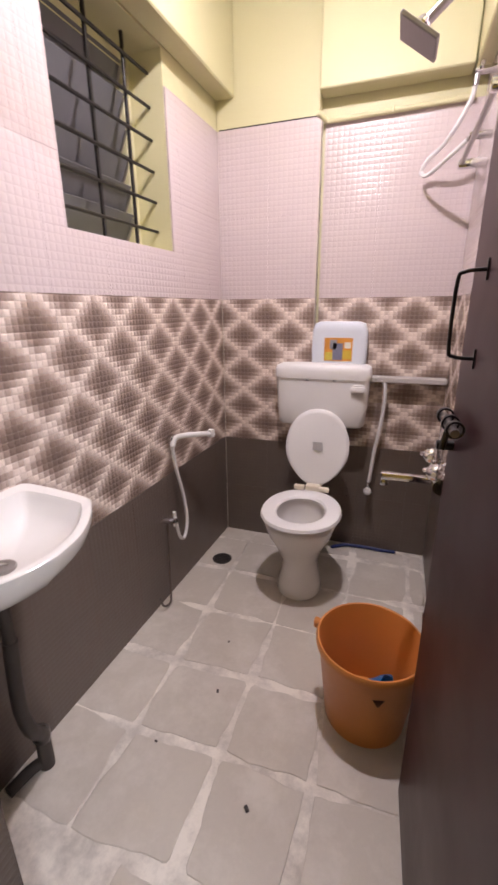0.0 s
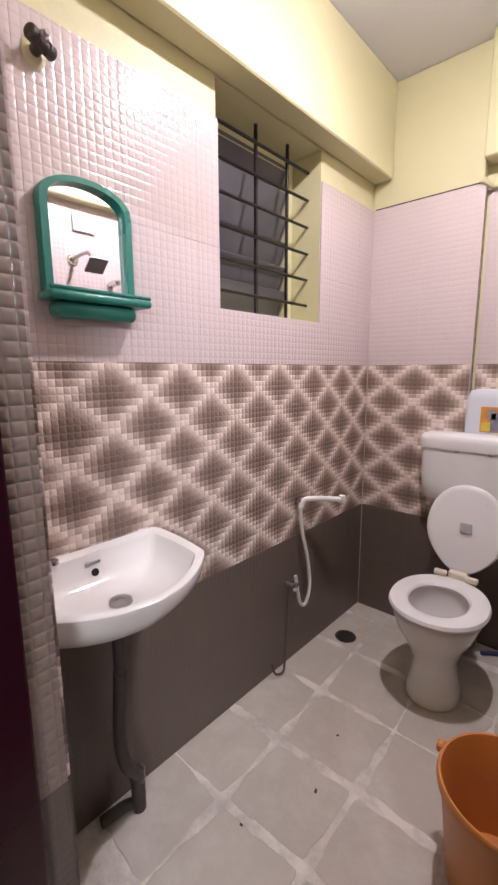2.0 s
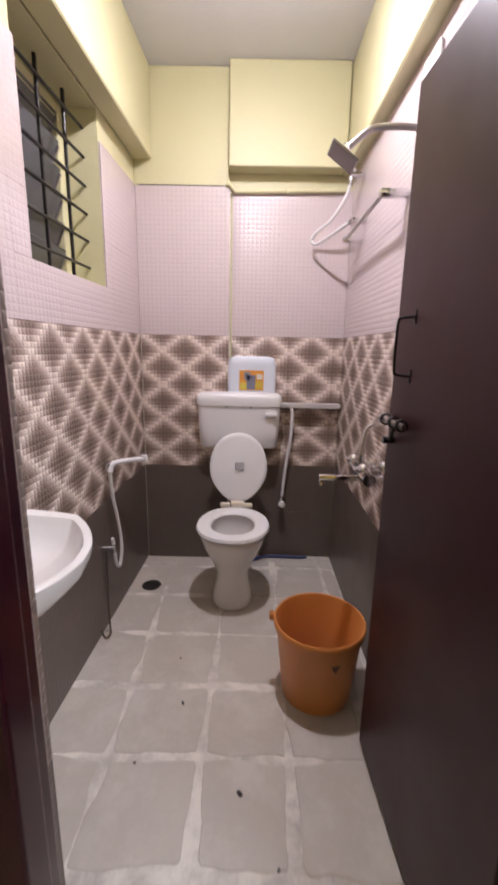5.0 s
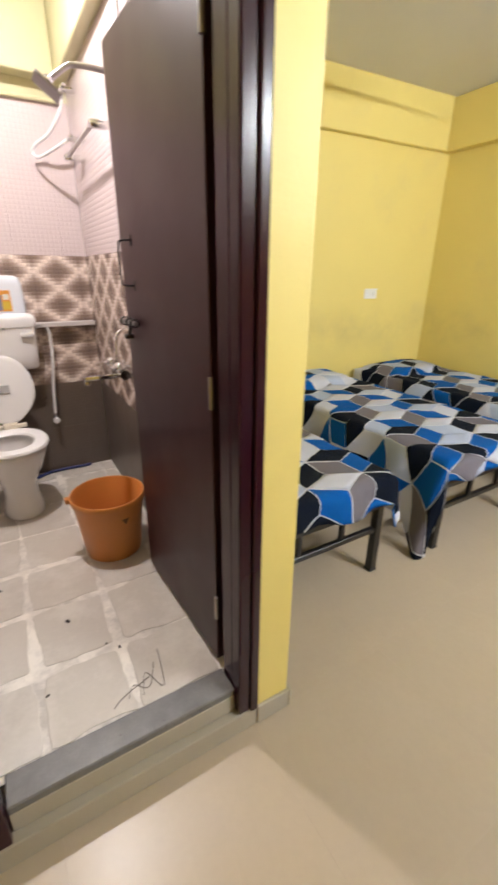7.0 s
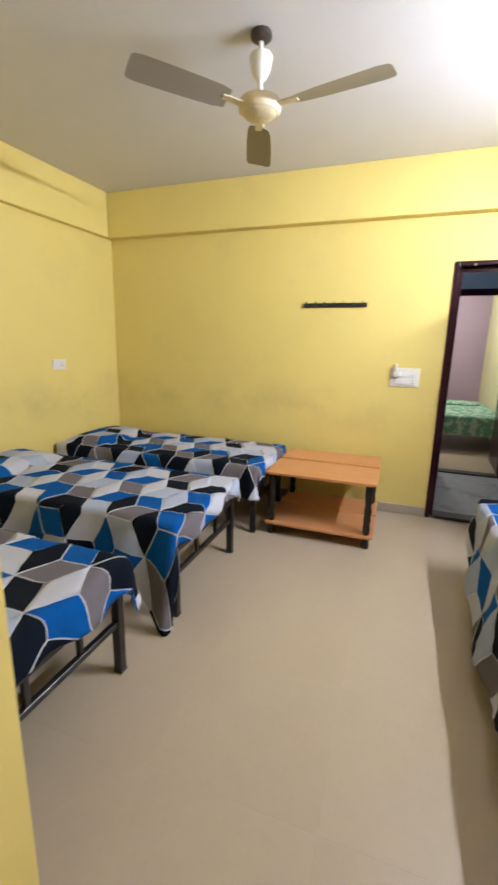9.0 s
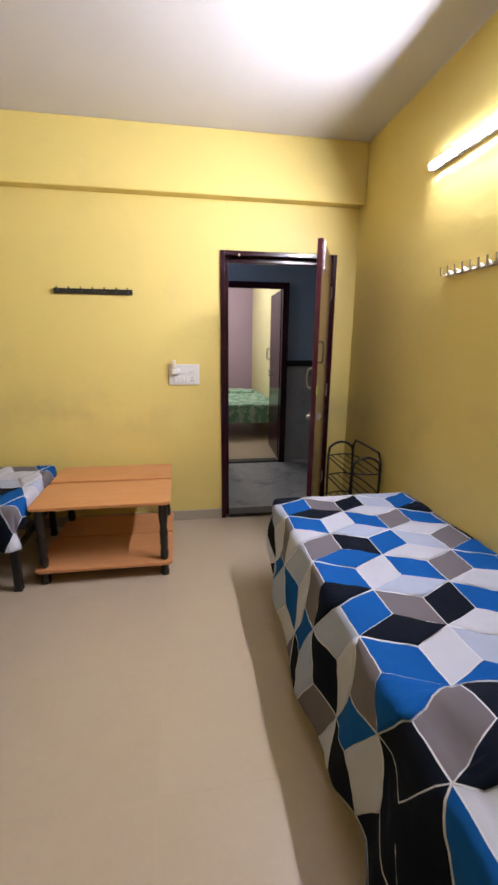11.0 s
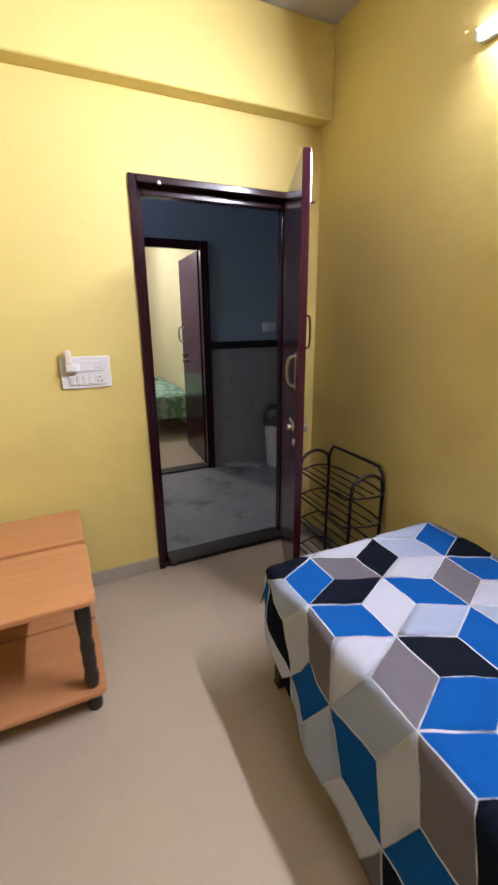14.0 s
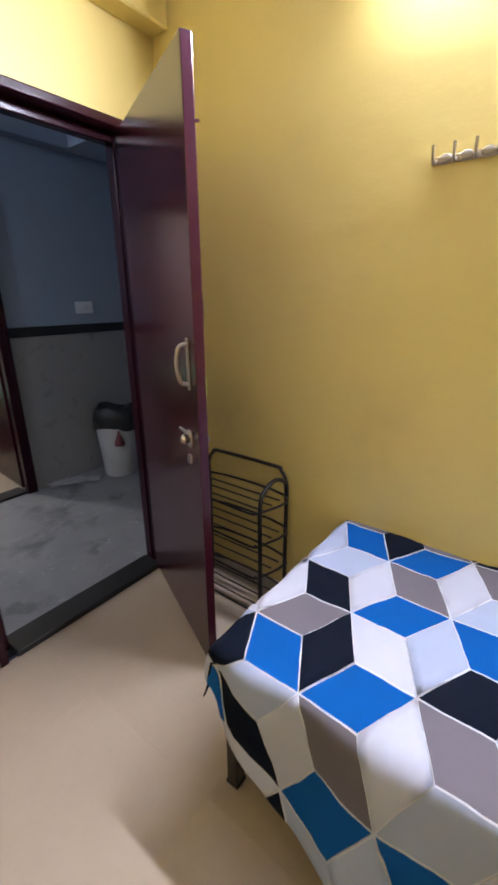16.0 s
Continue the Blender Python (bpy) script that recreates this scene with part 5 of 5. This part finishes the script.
def wall_socket(name, where, turn, label):
    s = thing(name, where, label, "wall socket", turn=(0, 0, turn))
    part("plate", boxes(((-0.075, -0.012, -0.045), (0.075, 0.0, 0.045)), bevel=0.004), PLASTIC_W, s)
    part("module_face", boxes(((-0.055, -0.015, -0.03), (0.055, -0.0121, 0.03)), bevel=0.002), PLASTIC_W, s)
    part("rocker", boxes(((-0.045, -0.019, -0.02), (-0.022, -0.0152, 0.02)), bevel=0.002), PLASTIC_W, s)
    for x, z in ((0.02, 0.012), (0.01, -0.01), (0.03, -0.01)):
        part("socket_hole", tube([(x, -0.0151, z), (x, -0.0158, z)], 0.004, 8, curve=False), DARK, s)


wall_socket("wall_socket", (3.05, NORTH + 0.045, 1.245), -3.3, "white wall socket plate above the beds")
wall_socket("hall_socket", (HX, -2.20, 1.374), -90, "white socket plate on the blue-grey hall wall")
g = thing("indicator_lamp", (2.315, NORTH + 0.087, 2.215), "small plug-in unit with a glowing green light", "indicator")
part("housing", boxes(((-0.02, -0.018, -0.03), (0.02, 0.0, 0.03)), bevel=0.004), PLASTIC_W, g)
part("green_light", lathe([(0, 0), (0.014, 0), (0.012, 0.006), (0, 0.009)], 14, pose(0, -0.018, 0.008, 90)), GREEN_LIT, g, "glowing green pilot light", True)


def ceiling_fan():
    f = thing("ceiling_fan", (2.205, 0.42, CEIL), "cream three-blade ceiling fan hanging on a short rod", "ceiling fan")
    part("hook_plate", lathe([(0, 0), (0.05, 0), (0.05, -0.02), (0.03, -0.035), (0, -0.035)], 20), PIPE_GREY, f, "dark ceiling hook plate", True)
    part("hook_wire", tube([(0.02, 0.02, -0.02), (0.055, 0.01, -0.035), (0.05, 0.0, -0.07), (0.02, 0.0, -0.09)], 0.005, 7), RUBBER, f, smooth=True)
    part("canopy", lathe([(0, -0.088), (0.05, -0.088), (0.055, -0.096), (0.047, -0.145), (0.026, -0.185), (0.014, -0.19), (0, -0.19)], 24), PLASTIC_W, f, "white cup-shaped canopy", True)
    part("down_rod", tube([(0, 0, -0.02), (0, 0, -0.27)], 0.0105, 10, curve=False), PLASTIC_W, f, smooth=True)
    part("motor", lathe([(0, -0.235), (0.018, -0.236), (0.02, -0.255), (0.06, -0.262), (0.098, -0.275), (0.103, -0.293), (0.101, -0.314), (0.089, -0.327), (0.083, -0.326), (0.076, -0.333), (0.05, -0.340), (0, -0.343)], 40), FAN_CREAM, f, "cream motor housing", True)
    for k in range(3):
        a = radians(19 + 120 * k)
        turn = Matrix.Rotation(a, 4, "Z") @ Matrix.Translation((0, 0, -0.305))
        bm = bmesh.new()
        rings = []
        for r, w, tilt in ((0.17, 0.05, 14), (0.22, 0.062, 13), (0.30, 0.068, 11), (0.45, 0.073, 10), (0.58, 0.075, 9), (0.615, 0.068, 9), (0.625, 0.055, 9)):
            ring = []
            for u, v in ((-1, -0.5), (-0.4, 0.3), (0.4, 0.3), (1, -0.5), (0.4, -0.1), (-0.4, -0.1)):
                p = Matrix.Rotation(radians(tilt), 3, "X") @ Vector((0, u * w, v * 0.006))
                ring.append((r, p.y, p.z))
            rings.append(ring)
        loft(rings, bm)
        bmesh.ops.transform(bm, matrix=turn, verts=bm.verts)
        blade = part("blade", bm, FAN_GREY, f, "long tapered grey-cream fan blade", True)
        bm = boxes(((0.09, -0.022, -0.004), (0.20, 0.022, 0.003)), bevel=0.003)
        bmesh.ops.transform(bm, matrix=turn, verts=bm.verts)
        part("blade_iron", bm, FAN_CREAM, blade)


ceiling_fan()


def tube_light():
    t = thing("tube_light", (2.245, SOUTH, 2.375), "lit white tube light on the yellow wall", "tube light")
    part("batten", boxes(((-0.60, 0.0, -0.018), (0.60, 0.03, 0.018)), bevel=0.005), WHITE_TUBE, t)
    # two thin fins added to keep the tube's glare off wall and ceiling
    part("bottom_lip", boxes(((-0.60, 0.0301, -0.0175), (0.60, 0.0348, -0.0150))), WHITE_TUBE, t)
    part("top_lip", boxes(((-0.60, 0.0301, 0.0150), (0.60, 0.0492, 0.0175))), WHITE_TUBE, t)
    n, r = 9, 0.0135
    rings = [[(x, 0.031 + 0.010 * math.cos(a), r * math.sin(a)) for a in (radians(-90 + 180 * k / n) for k in range(n + 1))] for x in (-0.585, 0.585)]
    part("tube", loft(rings), TUBE_LIT, t, "glowing white diffuser", True)
    for s in (-1, 1):
        part("end_cap", boxes(((s * 0.586, 0.0301, -0.015), (s * 0.601, 0.048, 0.0149)), bevel=0.003), WHITE_TUBE, t)


tube_light()


def room_door():
    hinge, free = Vector((3.822, -1.495, 0)), Vector((3.123, -1.176, 0))
    ang = math.degrees(math.atan2(free.y - hinge.y, free.x - hinge.x))
    L = (free - hinge).length
    d = thing("entrance_door", (hinge.x, hinge.y, 0.035), "glossy dark maroon wooden door standing open into the room", "door", turn=(0, 0, ang))
    part("leaf", boxes(((0, 0.0, 0), (L, 0.034, 2.035)), bevel=0.003, seg=2), MAROON_LEAF, d)
    # local -y is the outer face
    h = part("pull_handle", tube([(L - 0.062, -0.002, 1.265), (L - 0.068, -0.028, 1.255), (L - 0.07, -0.038, 1.20), (L - 0.068, -0.028, 1.145), (L - 0.062, -0.002, 1.135)], 0.0075, 10), STEEL, d, "brushed steel bow handle", True)
    part("handle_plate", boxes(((L - 0.073, -0.005, 1.115), (L - 0.051, 0.0, 1.285)), bevel=0.003), STEEL, h)
    lock = part("lock_plate", boxes(((L - 0.105, -0.006, 0.91), (L - 0.06, 0.0, 0.97)), bevel=0.004), STEEL, d, "worn steel lock plate", True)
    part("lock_knob", lathe([(0, 0), (0.017, 0.0), (0.018, 0.02), (0.012, 0.026), (0, 0.026)], 16, pose(L - 0.082, -0.006, 0.942, 90)), CHROME, lock, smooth=True)
    part("bolt_arm", boxes(((L - 0.16, -0.014, 0.955), (L - 0.09, -0.007, 0.967)), bevel=0.002, ), STEEL, lock)
    part("key_escutcheon", lathe([(0, 0), (0.019, 0.0), (0.017, 0.006), (0, 0.007)], 16, pose(L - 0.095, 0.0, 0.86, 90)), STEEL, d, smooth=True)
    part("edge_label", boxes(((L - 0.03, 0.0341, 1.10), (L - 0.006, 0.037, 1.16))), plain("yellow_green_tag", (0.55, 0.7, 0.1), 0.5), d, "yellow-green sticker by the door edge")
    part("inner_handle", tube([(L - 0.07, 0.034, 1.43), (L - 0.07, 0.056, 1.425), (L - 0.07, 0.056, 1.31), (L - 0.07, 0.034, 1.305)], 0.0045, 8, 6), BLACK_METAL, d, "black bent-rod pull handle", True)
    bolt = part("tower_bolt", tube([(L - 0.15, 0.048, 0.94), (L - 0.035, 0.048, 0.94)], 0.007, 8, curve=False), STEEL, d, smooth=True)
    for x in (L - 0.14, L - 0.07):
        part("bolt_guide", boxes(((x, 0.034, 0.925), (x + 0.018, 0.058, 0.955)), bevel=0.003), STEEL, bolt)
    top = part("top_bolt", tube([(L - 0.05, 0.040, 1.85), (L - 0.05, 0.040, 2.03)], 0.0045, 8, curve=False), STEEL, d, smooth=True)
    part("bolt_pin", tube([(L - 0.05, 0.040, 1.86), (L - 0.03, 0.058, 1.86)], 0.0045, 8, curve=False), CHROME, top, smooth=True)
    for z in (0.25, 1.0, 1.75):
        part("hinge", tube([(-0.006, 0.03, z), (-0.006, 0.03, z + 0.1)], 0.008, 10, curve=False), STEEL, d, smooth=True)
    b = thing("frame_bolt_socket", (EAST + 0.005, -0.80, 2.085), "small steel stud on the door frame head", "door stud")
    part("stud", lathe([(0, 0), (0.010, 0), (0.009, 0.008), (0, 0.010)], 12, pose(-0.02, 0, 0, 0, -90)), CHROME, b, smooth=True)


room_door()


def shoe_rack():
    r = thing("shoe_rack", (3.10, -1.69, 0), "black bent-tube shoe rack standing by the wall", "shoe rack")
    W, D, H = 0.47, 0.20, 0.70
    for x in (0.0, W):
        part("end_hoop", tube([(x, 0, 0), (x, 0, 0.3), (x, 0, H - 0.09), (x, 0.03, H - 0.025), (x, D / 2, H), (x, D - 0.03, H - 0.025), (x, D, H - 0.09), (x, D, 0.3), (x, D, 0)], 0.0095, 10, 6), BLACK_METAL, r, smooth=True)
    part("back_hoop", tube([(0, -0.003, 0.5), (0, -0.003, H - 0.05), (0.03, -0.003, H + 0.005), (0.07, -0.003, H + 0.02), (W - 0.07, -0.003, H + 0.02), (W - 0.03, -0.003, H + 0.005), (W, -0.003, H - 0.05), (W, -0.003, 0.5)], 0.0085, 10, 6), BLACK_METAL, r, smooth=True)
    for z in (0.09, 0.27, 0.43, 0.59):
        tier = part("tier_rim", tube([(0, 0.0, z), (W, 0.0, z), (W, D, z), (W - 0.03, D + 0.012, z), (0.06, D + 0.012, z - 0.012), (0.02, D + 0.01, z), (0, D, z)], 0.0055, 8, 4, closed=True), BLACK_METAL, r, smooth=True)
        for k in range(3):
            y = 0.055 + 0.06 * k
            part("tier_rod", tube([(0.0, y, z), (W, y, z)], 0.0042, 7, curve=False), BLACK_METAL, tier, smooth=True)


shoe_rack()

# ---- hall and far room ----


def hall_things():
    b = thing("waste_bin", (5.12, -2.215, 0.018), "white plastic waste bin with black liner in the hall", "bin")
    part("bin_body", lathe([(0, 0), (0.115, 0.0), (0.12, 0.01), (0.15, 0.45), (0.147, 0.45), (0.112, 0.012), (0, 0.012)], 32), plain("dirty_white_plastic", (0.55, 0.53, 0.5), 0.5, vary=0.15, big=8), b, smooth=True)
    bag = []
    for z, r in ((0.38, 0.153), (0.45, 0.165), (0.50, 0.157), (0.525, 0.135), (0.49, 0.09), (0.47, 0.0)):
        bag.append([(r * (1 + 0.07 * math.sin(5 * a + 20 * z)) * math.cos(a), r * (1 + 0.07 * math.sin(5 * a + 20 * z)) * math.sin(a), z + 0.02 * math.sin(3 * a)) for a in (2 * math.pi * k / 30 for k in range(30))])
    part("liner", loft(bag, cap=(False, False)), RUBBER, b, "black plastic bag liner", True)
    b.matrix_basis = b.matrix_basis @ Matrix.Rotation(radians(-30), 4, "Z") @ Matrix.Scale(1.1, 4)
    part("tag", lathe([(0, 0.26), (0.036, 0.265), (0.034, 0.29), (0.012, 0.35), (0.010, 0.375), (0.0, 0.38)], 14, pose(-0.146, 0, 0)), plain("red_tag", (0.16, 0.03, 0.03), 0.6), b, "dark red tied tag")
    for x, y, a, tag in ((5.27, -1.80, 75, 1), (5.21, -1.90, 50, 2)):
        r = thing("floor_rag", (x, y, 0.018), "crumpled grey rag on the hall floor", "rag", "rags on the floor", turn=(0, 0, a))
        bm = bmesh.new()
        bmesh.ops.create_grid(bm, x_segments=14, y_segments=8, size=0.5)
        for v in bm.verts:
            n = noise.noise(Vector((v.co.x * 5, v.co.y * 5, tag)))
            v.co = Vector((v.co.x * 0.26 * (1 + 0.3 * n), v.co.y * 0.11 * (1 + 0.5 * n), 0.012 + 0.02 * abs(n)))
        bmesh.ops.solidify(bm, geom=bm.faces[:], thickness=0.01)
        part("cloth", bm, plain("rag_grey", (0.38, 0.36, 0.34), 0.9, vary=0.2), r, smooth=True)
    d = thing("far_door", (HX + 0.07, -1.545, 0.04), "dark maroon door across the hall, standing open", "door", turn=(0, 0, -3.5))
    part("leaf", boxes(((0, 0.0, 0), (0.76, 0.034, 2.0)), bevel=0.003), MAROON, d)
    part("pull_handle", tube([(0.66, 0.034, 1.33), (0.66, 0.085, 1.32), (0.66, 0.085, 1.2), (0.66, 0.034, 1.19)], 0.008, 8, 5), STEEL, d, smooth=True)
    for z in (0.98, 1.04):
        part("lock_knob", lathe([(0, 0), (0.018, 0), (0.017, 0.03), (0, 0.035)], 14, pose(0.66, 0.034, z, -90)), STEEL, d, smooth=True)
    f = thing("far_bed", (6.62, -1.81, 0.02), "cot with a green floral bedspread in the far room", "bed")
    part("mattress", boxes(((0, 0.0, 0.36), (1.95, 1.15, 0.52)), bevel=0.03, seg=3), GREEN_CLOTH, f, smooth=True)
    part("bedspread_skirt", boxes(((-0.006, 0.01, 0.24), (0.0, 1.14, 0.49)), ((0.01, 1.15, 0.24), (1.89, 1.156, 0.49)), bevel=0.002), GREEN_CLOTH, f)
    part("frame", boxes(((0.02, 0.02, 0.28), (1.88, 1.13, 0.355))), BLACK_METAL, f)
    for x in (0.04, 1.84):
        for y in (0.04, 1.10):
            part("leg", boxes(((x - 0.02, y - 0.02, 0), (x + 0.02, y + 0.02, 0.28)), bevel=0.002), BLACK_METAL, f)
    bm = loft([superring(1.55, 0.45, z, rx, ry, 32, 3) for rx, ry, z in ((0.2, 0.32, 0.52), (0.22, 0.34, 0.535), (0.2, 0.32, 0.56), (0.1, 0.2, 0.575))])
    p = thing("far_pillow", (6.62, -1.81, 0.02), "green floral pillow on the far bed", "pillow")
    part("cushion", bm, GREEN_CLOTH, p, smooth=True)
    k = thing("far_hook", (6.6, -1.83, 2.0), "small dark hook on the far cream wall", "hook")
    part("hook", tube([(0, 0, 0), (0, 0.05, -0.01), (0.02, 0.06, 0.03), (0.05, 0.06, 0.05)], 0.012, 8), STEEL, k, smooth=True)


hall_things()

# ---- tiles, last ----
tile_meshes = {}


def tile(parent, size, axis, material, where, bevel=0.0003):
    """One wall or floor tile: size across and up, lying against the axis; alike tiles share a mesh."""
    key = (round(size[0], 4), round(size[1], 4), axis, material.name)
    if key not in tile_meshes:
        t = 0.008
        dims = {"x": (t, size[0], size[1]), "y": (size[0], t, size[1]), "z": (size[0], size[1], t)}[axis]
        bm = bmesh.new()
        box(bm, (0, 0, 0), dims, bevel, 1)
        bmesh.ops.recalc_face_normals(bm, faces=bm.faces[:])
        me = bpy.data.meshes.new("tile")
        bm.to_mesh(me)
        bm.free()
        me.materials.append(material)
        tile_meshes[key] = me
    ob = new("tile", tile_meshes[key])
    ob.parent = parent
    ob.matrix_basis = pose(*where)
    return ob


def spans(a, b, step, start):
    """The pieces of a..b cut by a grid."""
    k = math.floor((a - start) / step)
    out = []
    while start + k * step < b - 1e-6:
        lo, hi = max(a, start + k * step), min(b, start + (k + 1) * step)
        if hi - lo > 0.012:
            out.append((lo, hi))
        k += 1
    return out


ZROWS = [(BFLOOR, 0.40, GREY_TILE), (0.40, 0.71, GREY_TILE), (0.71, 1.10, DIAMOND_TILE), (1.10, 1.50, DIAMOND_TILE), (1.50, 1.89, PINK_TILE), (1.89, 2.285, PINK_TILE)]
JOINT = 0.00012


def tile_wall(parent, axis, at, a, b, start, hole=None, rows=ZROWS):
    """Tiles a wall plane from a to b along the other axis; at: the near coordinate of the tile's thickness."""
    for z0, z1, m in rows:
        for lo, hi in spans(a, b, 0.265, start):
            pieces = [(lo, hi, z0, z1)]
            if hole:
                h0, h1, g0, g1 = hole
                if lo < h1 and hi > h0 and z0 < g1 and z1 > g0:
                    pieces = [(lo, hi, z0, g0), (lo, hi, g1, z1), (lo, h0, max(z0, g0), min(z1, g1)), (h1, hi, max(z0, g0), min(z1, g1))]
            for p, q, r, s in pieces:
                if q - p < 0.008 or s - r < 0.008:
                    continue
                size = (q - p - 2 * JOINT, s - r - 2 * JOINT)
                where = (at, p + JOINT, r + JOINT) if axis == "x" else (p + JOINT, at, r + JOINT)
                tile(parent, size, axis, m, where)


W_ = bpy.data.objects
tile_wall(W_["wall_bath_west"], "x", -0.7085, 0.621, 2.5245, 1.8475 - 0.265 * 5, WIN)
tile_wall(W_["pillar_bath"], "y", 2.5172, -0.6995, -0.1816, -0.7)
tile_wall(W_["pillar_bath"], "x", -0.1895, 2.5255, 2.5605, 2.2, rows=[(a, b, EDGE_TILE) for a, b, m in ZROWS])
tile_wall(W_["wall_bath_north"], "y", 2.5615, -0.1805, 0.4915, -0.17)
tile_wall(W_["wall_bath_east"], "x", 0.4915, 0.621, 2.5605, 0.62, rows=ZROWS + [(2.285, 2.358, PINK_TILE)])
tile_wall(W_["wall_bath_front_inner"], "y", 0.6105, -0.70, BD_X0 + 0.009, -0.65)
# upper reveal rows take the brown with the shade painted in
tile_wall(W_["wall_bath_front_inner"], "x", BD_X0 + 0.0005, 0.5535, 0.6095, 0.45, rows=[(a, b, m if m is GREY_TILE else SHADED_REVEAL_TILE) for a, b, m in ZROWS])

GROUT_BEAD = plain("pale_grout_bead", (0.62, 0.55, 0.47), 0.6, vary=0.2, big=20)
structure("corner_grout", boxes(((-0.6985, 2.5142, BFLOOR), (-0.6962, 2.5168, 1.5))), GROUT_BEAD, "pale grout bead in the tiled corner", "trim")
# the tile edge's shadow, laid on as a thin black strip
structure("tile_top_edge", boxes(((-0.69, 2.5158, 2.2852), (-0.183, 2.5255, 2.2895))), DARK, "thin dark strip painted as the shadow along the top of the tiles", "trim")
structure("corner_grout", boxes(((-0.1838, 2.5145, BFLOOR), (-0.1808, 2.5168, 2.28))), GROUT_BEAD, "pale grout bead on the pillar edge", "trim")

# vitrified floor tiles of the bedroom
FLOOR = structure("floor", boxes(((WEST, SOUTH, -0.0058), (EAST, NEND + 0.05, -0.003))), SKIRT, "beige glossy vitrified tile floor with fine joints", "floor")
for xa, xb in spans(WEST, EAST, 0.60, 0.42):
    for ya, yb in spans(SOUTH, NEND + 0.05, 0.60, -0.23):
        cuts = [(xa, xb, ya, yb)]
        if ya > FY - 0.005 and xb <= SX:
            continue
        if yb > FY and xa < SX:
            cuts = ([(xa, xb, ya, FY - 0.001)] if ya < FY - 0.005 else []) + ([(SX, xb, max(ya, FY - 0.001), yb)] if xb > SX + 0.02 else [])
        for p, q, r, s in cuts:
            if q - p > 0.02 and s - r > 0.02:
                tile(FLOOR, (q - p - 0.0002, s - r - 0.0002), "z", VITRIFIED, (p + 0.0001, r + 0.0001, -0.008), 0.00015)

# square stone slabs of the bathroom floor, with ragged joints smeared in pale grout
rng = random.Random(5)
slab_parent = W_["bath_slab"]
COLS, ROWS = (-0.80, -0.502, -0.18, 0.108, 0.405, 0.50), (0.512, 0.82, 1.143, 1.445, 1.768, 2.085, 2.40, 2.556)
nodes = {(i, j): Vector((x + rng.uniform(-0.008, 0.008), y + rng.uniform(-0.008, 0.008))) for i, x in enumerate(COLS) for j, y in enumerate(ROWS)}


def gap(c):
    """Half the joint's width: wide and smeared in places, hair-thin in others."""
    n = noise.noise(Vector((c.x * 4.3, c.y * 4.3, 3.7))) + 0.45 * noise.noise(Vector((c.x * 13, c.y * 13, 1.2)))
    return 0.003 + 0.021 * max(0.0, min(1.0, 0.34 + 1.25 * n))


for i in range(len(COLS) - 1):
    for j in range(len(ROWS) - 1):
        corners = [nodes[i, j], nodes[i + 1, j], nodes[i + 1, j + 1], nodes[i, j + 1]]
        if j == 0:
            lo, hi = BD_X0 + 0.05, BD_X1 - 0.02
            corners = [Vector((min(max(c.x, lo), hi), max(c.y, 0.514))) for c in corners]
        corners = [Vector((min(max(c.x, -0.775), 0.489), min(c.y, 2.553))) for c in corners]
        if corners[1].x - corners[0].x < 0.05:
            continue
        mid = (corners[0] + corners[2]) / 2
        ring = []
        for k in range(4):
            o, p, q = corners[k - 1], corners[k], corners[(k + 1) % 4]
            inward = Vector((-(q - p).y, (q - p).x)).normalized()
            before = Vector((-(p - o).y, (p - o).x)).normalized()
            ring.append(p + (inward + before) * (gap(p) + 0.004))
            for u in range(1, 13):
                c = p.lerp(q, 0.115 + 0.77 * (u - 1) / 11)
                ring.append(c + inward * (gap(c) + 0.003 * noise.noise(Vector((c.x * 40, c.y * 40, i + j)))))
        rings = [[(c.x, c.y, z) for c in ring] for z in (BFLOOR - 0.006, BFLOOR - 0.0015)]
        rings.append([(*(c + (mid - c).normalized() * 0.003), BFLOOR) for c in ring])
        part("slab", loft(rings), BATH_STONE, slab_parent)

BATH_SHELL = ("wall_bath_front", "wall_bath_front_inner", "wall_bath_east", "wall_bath_west", "wall_bath_north", "pillar_bath", "beam_bath_west", "beam_bath_north", "beam_bath_east",
              "bath_ceiling", "bath_slab", "bath_step", "bath_sill", "bath_door_frame", "corner_grout", "corner_grout.001", "tile_top_edge")
for ob in BATH_THINGS + [W_[name] for name in BATH_SHELL]:
    ob.matrix_basis = BATH @ ob.matrix_basis
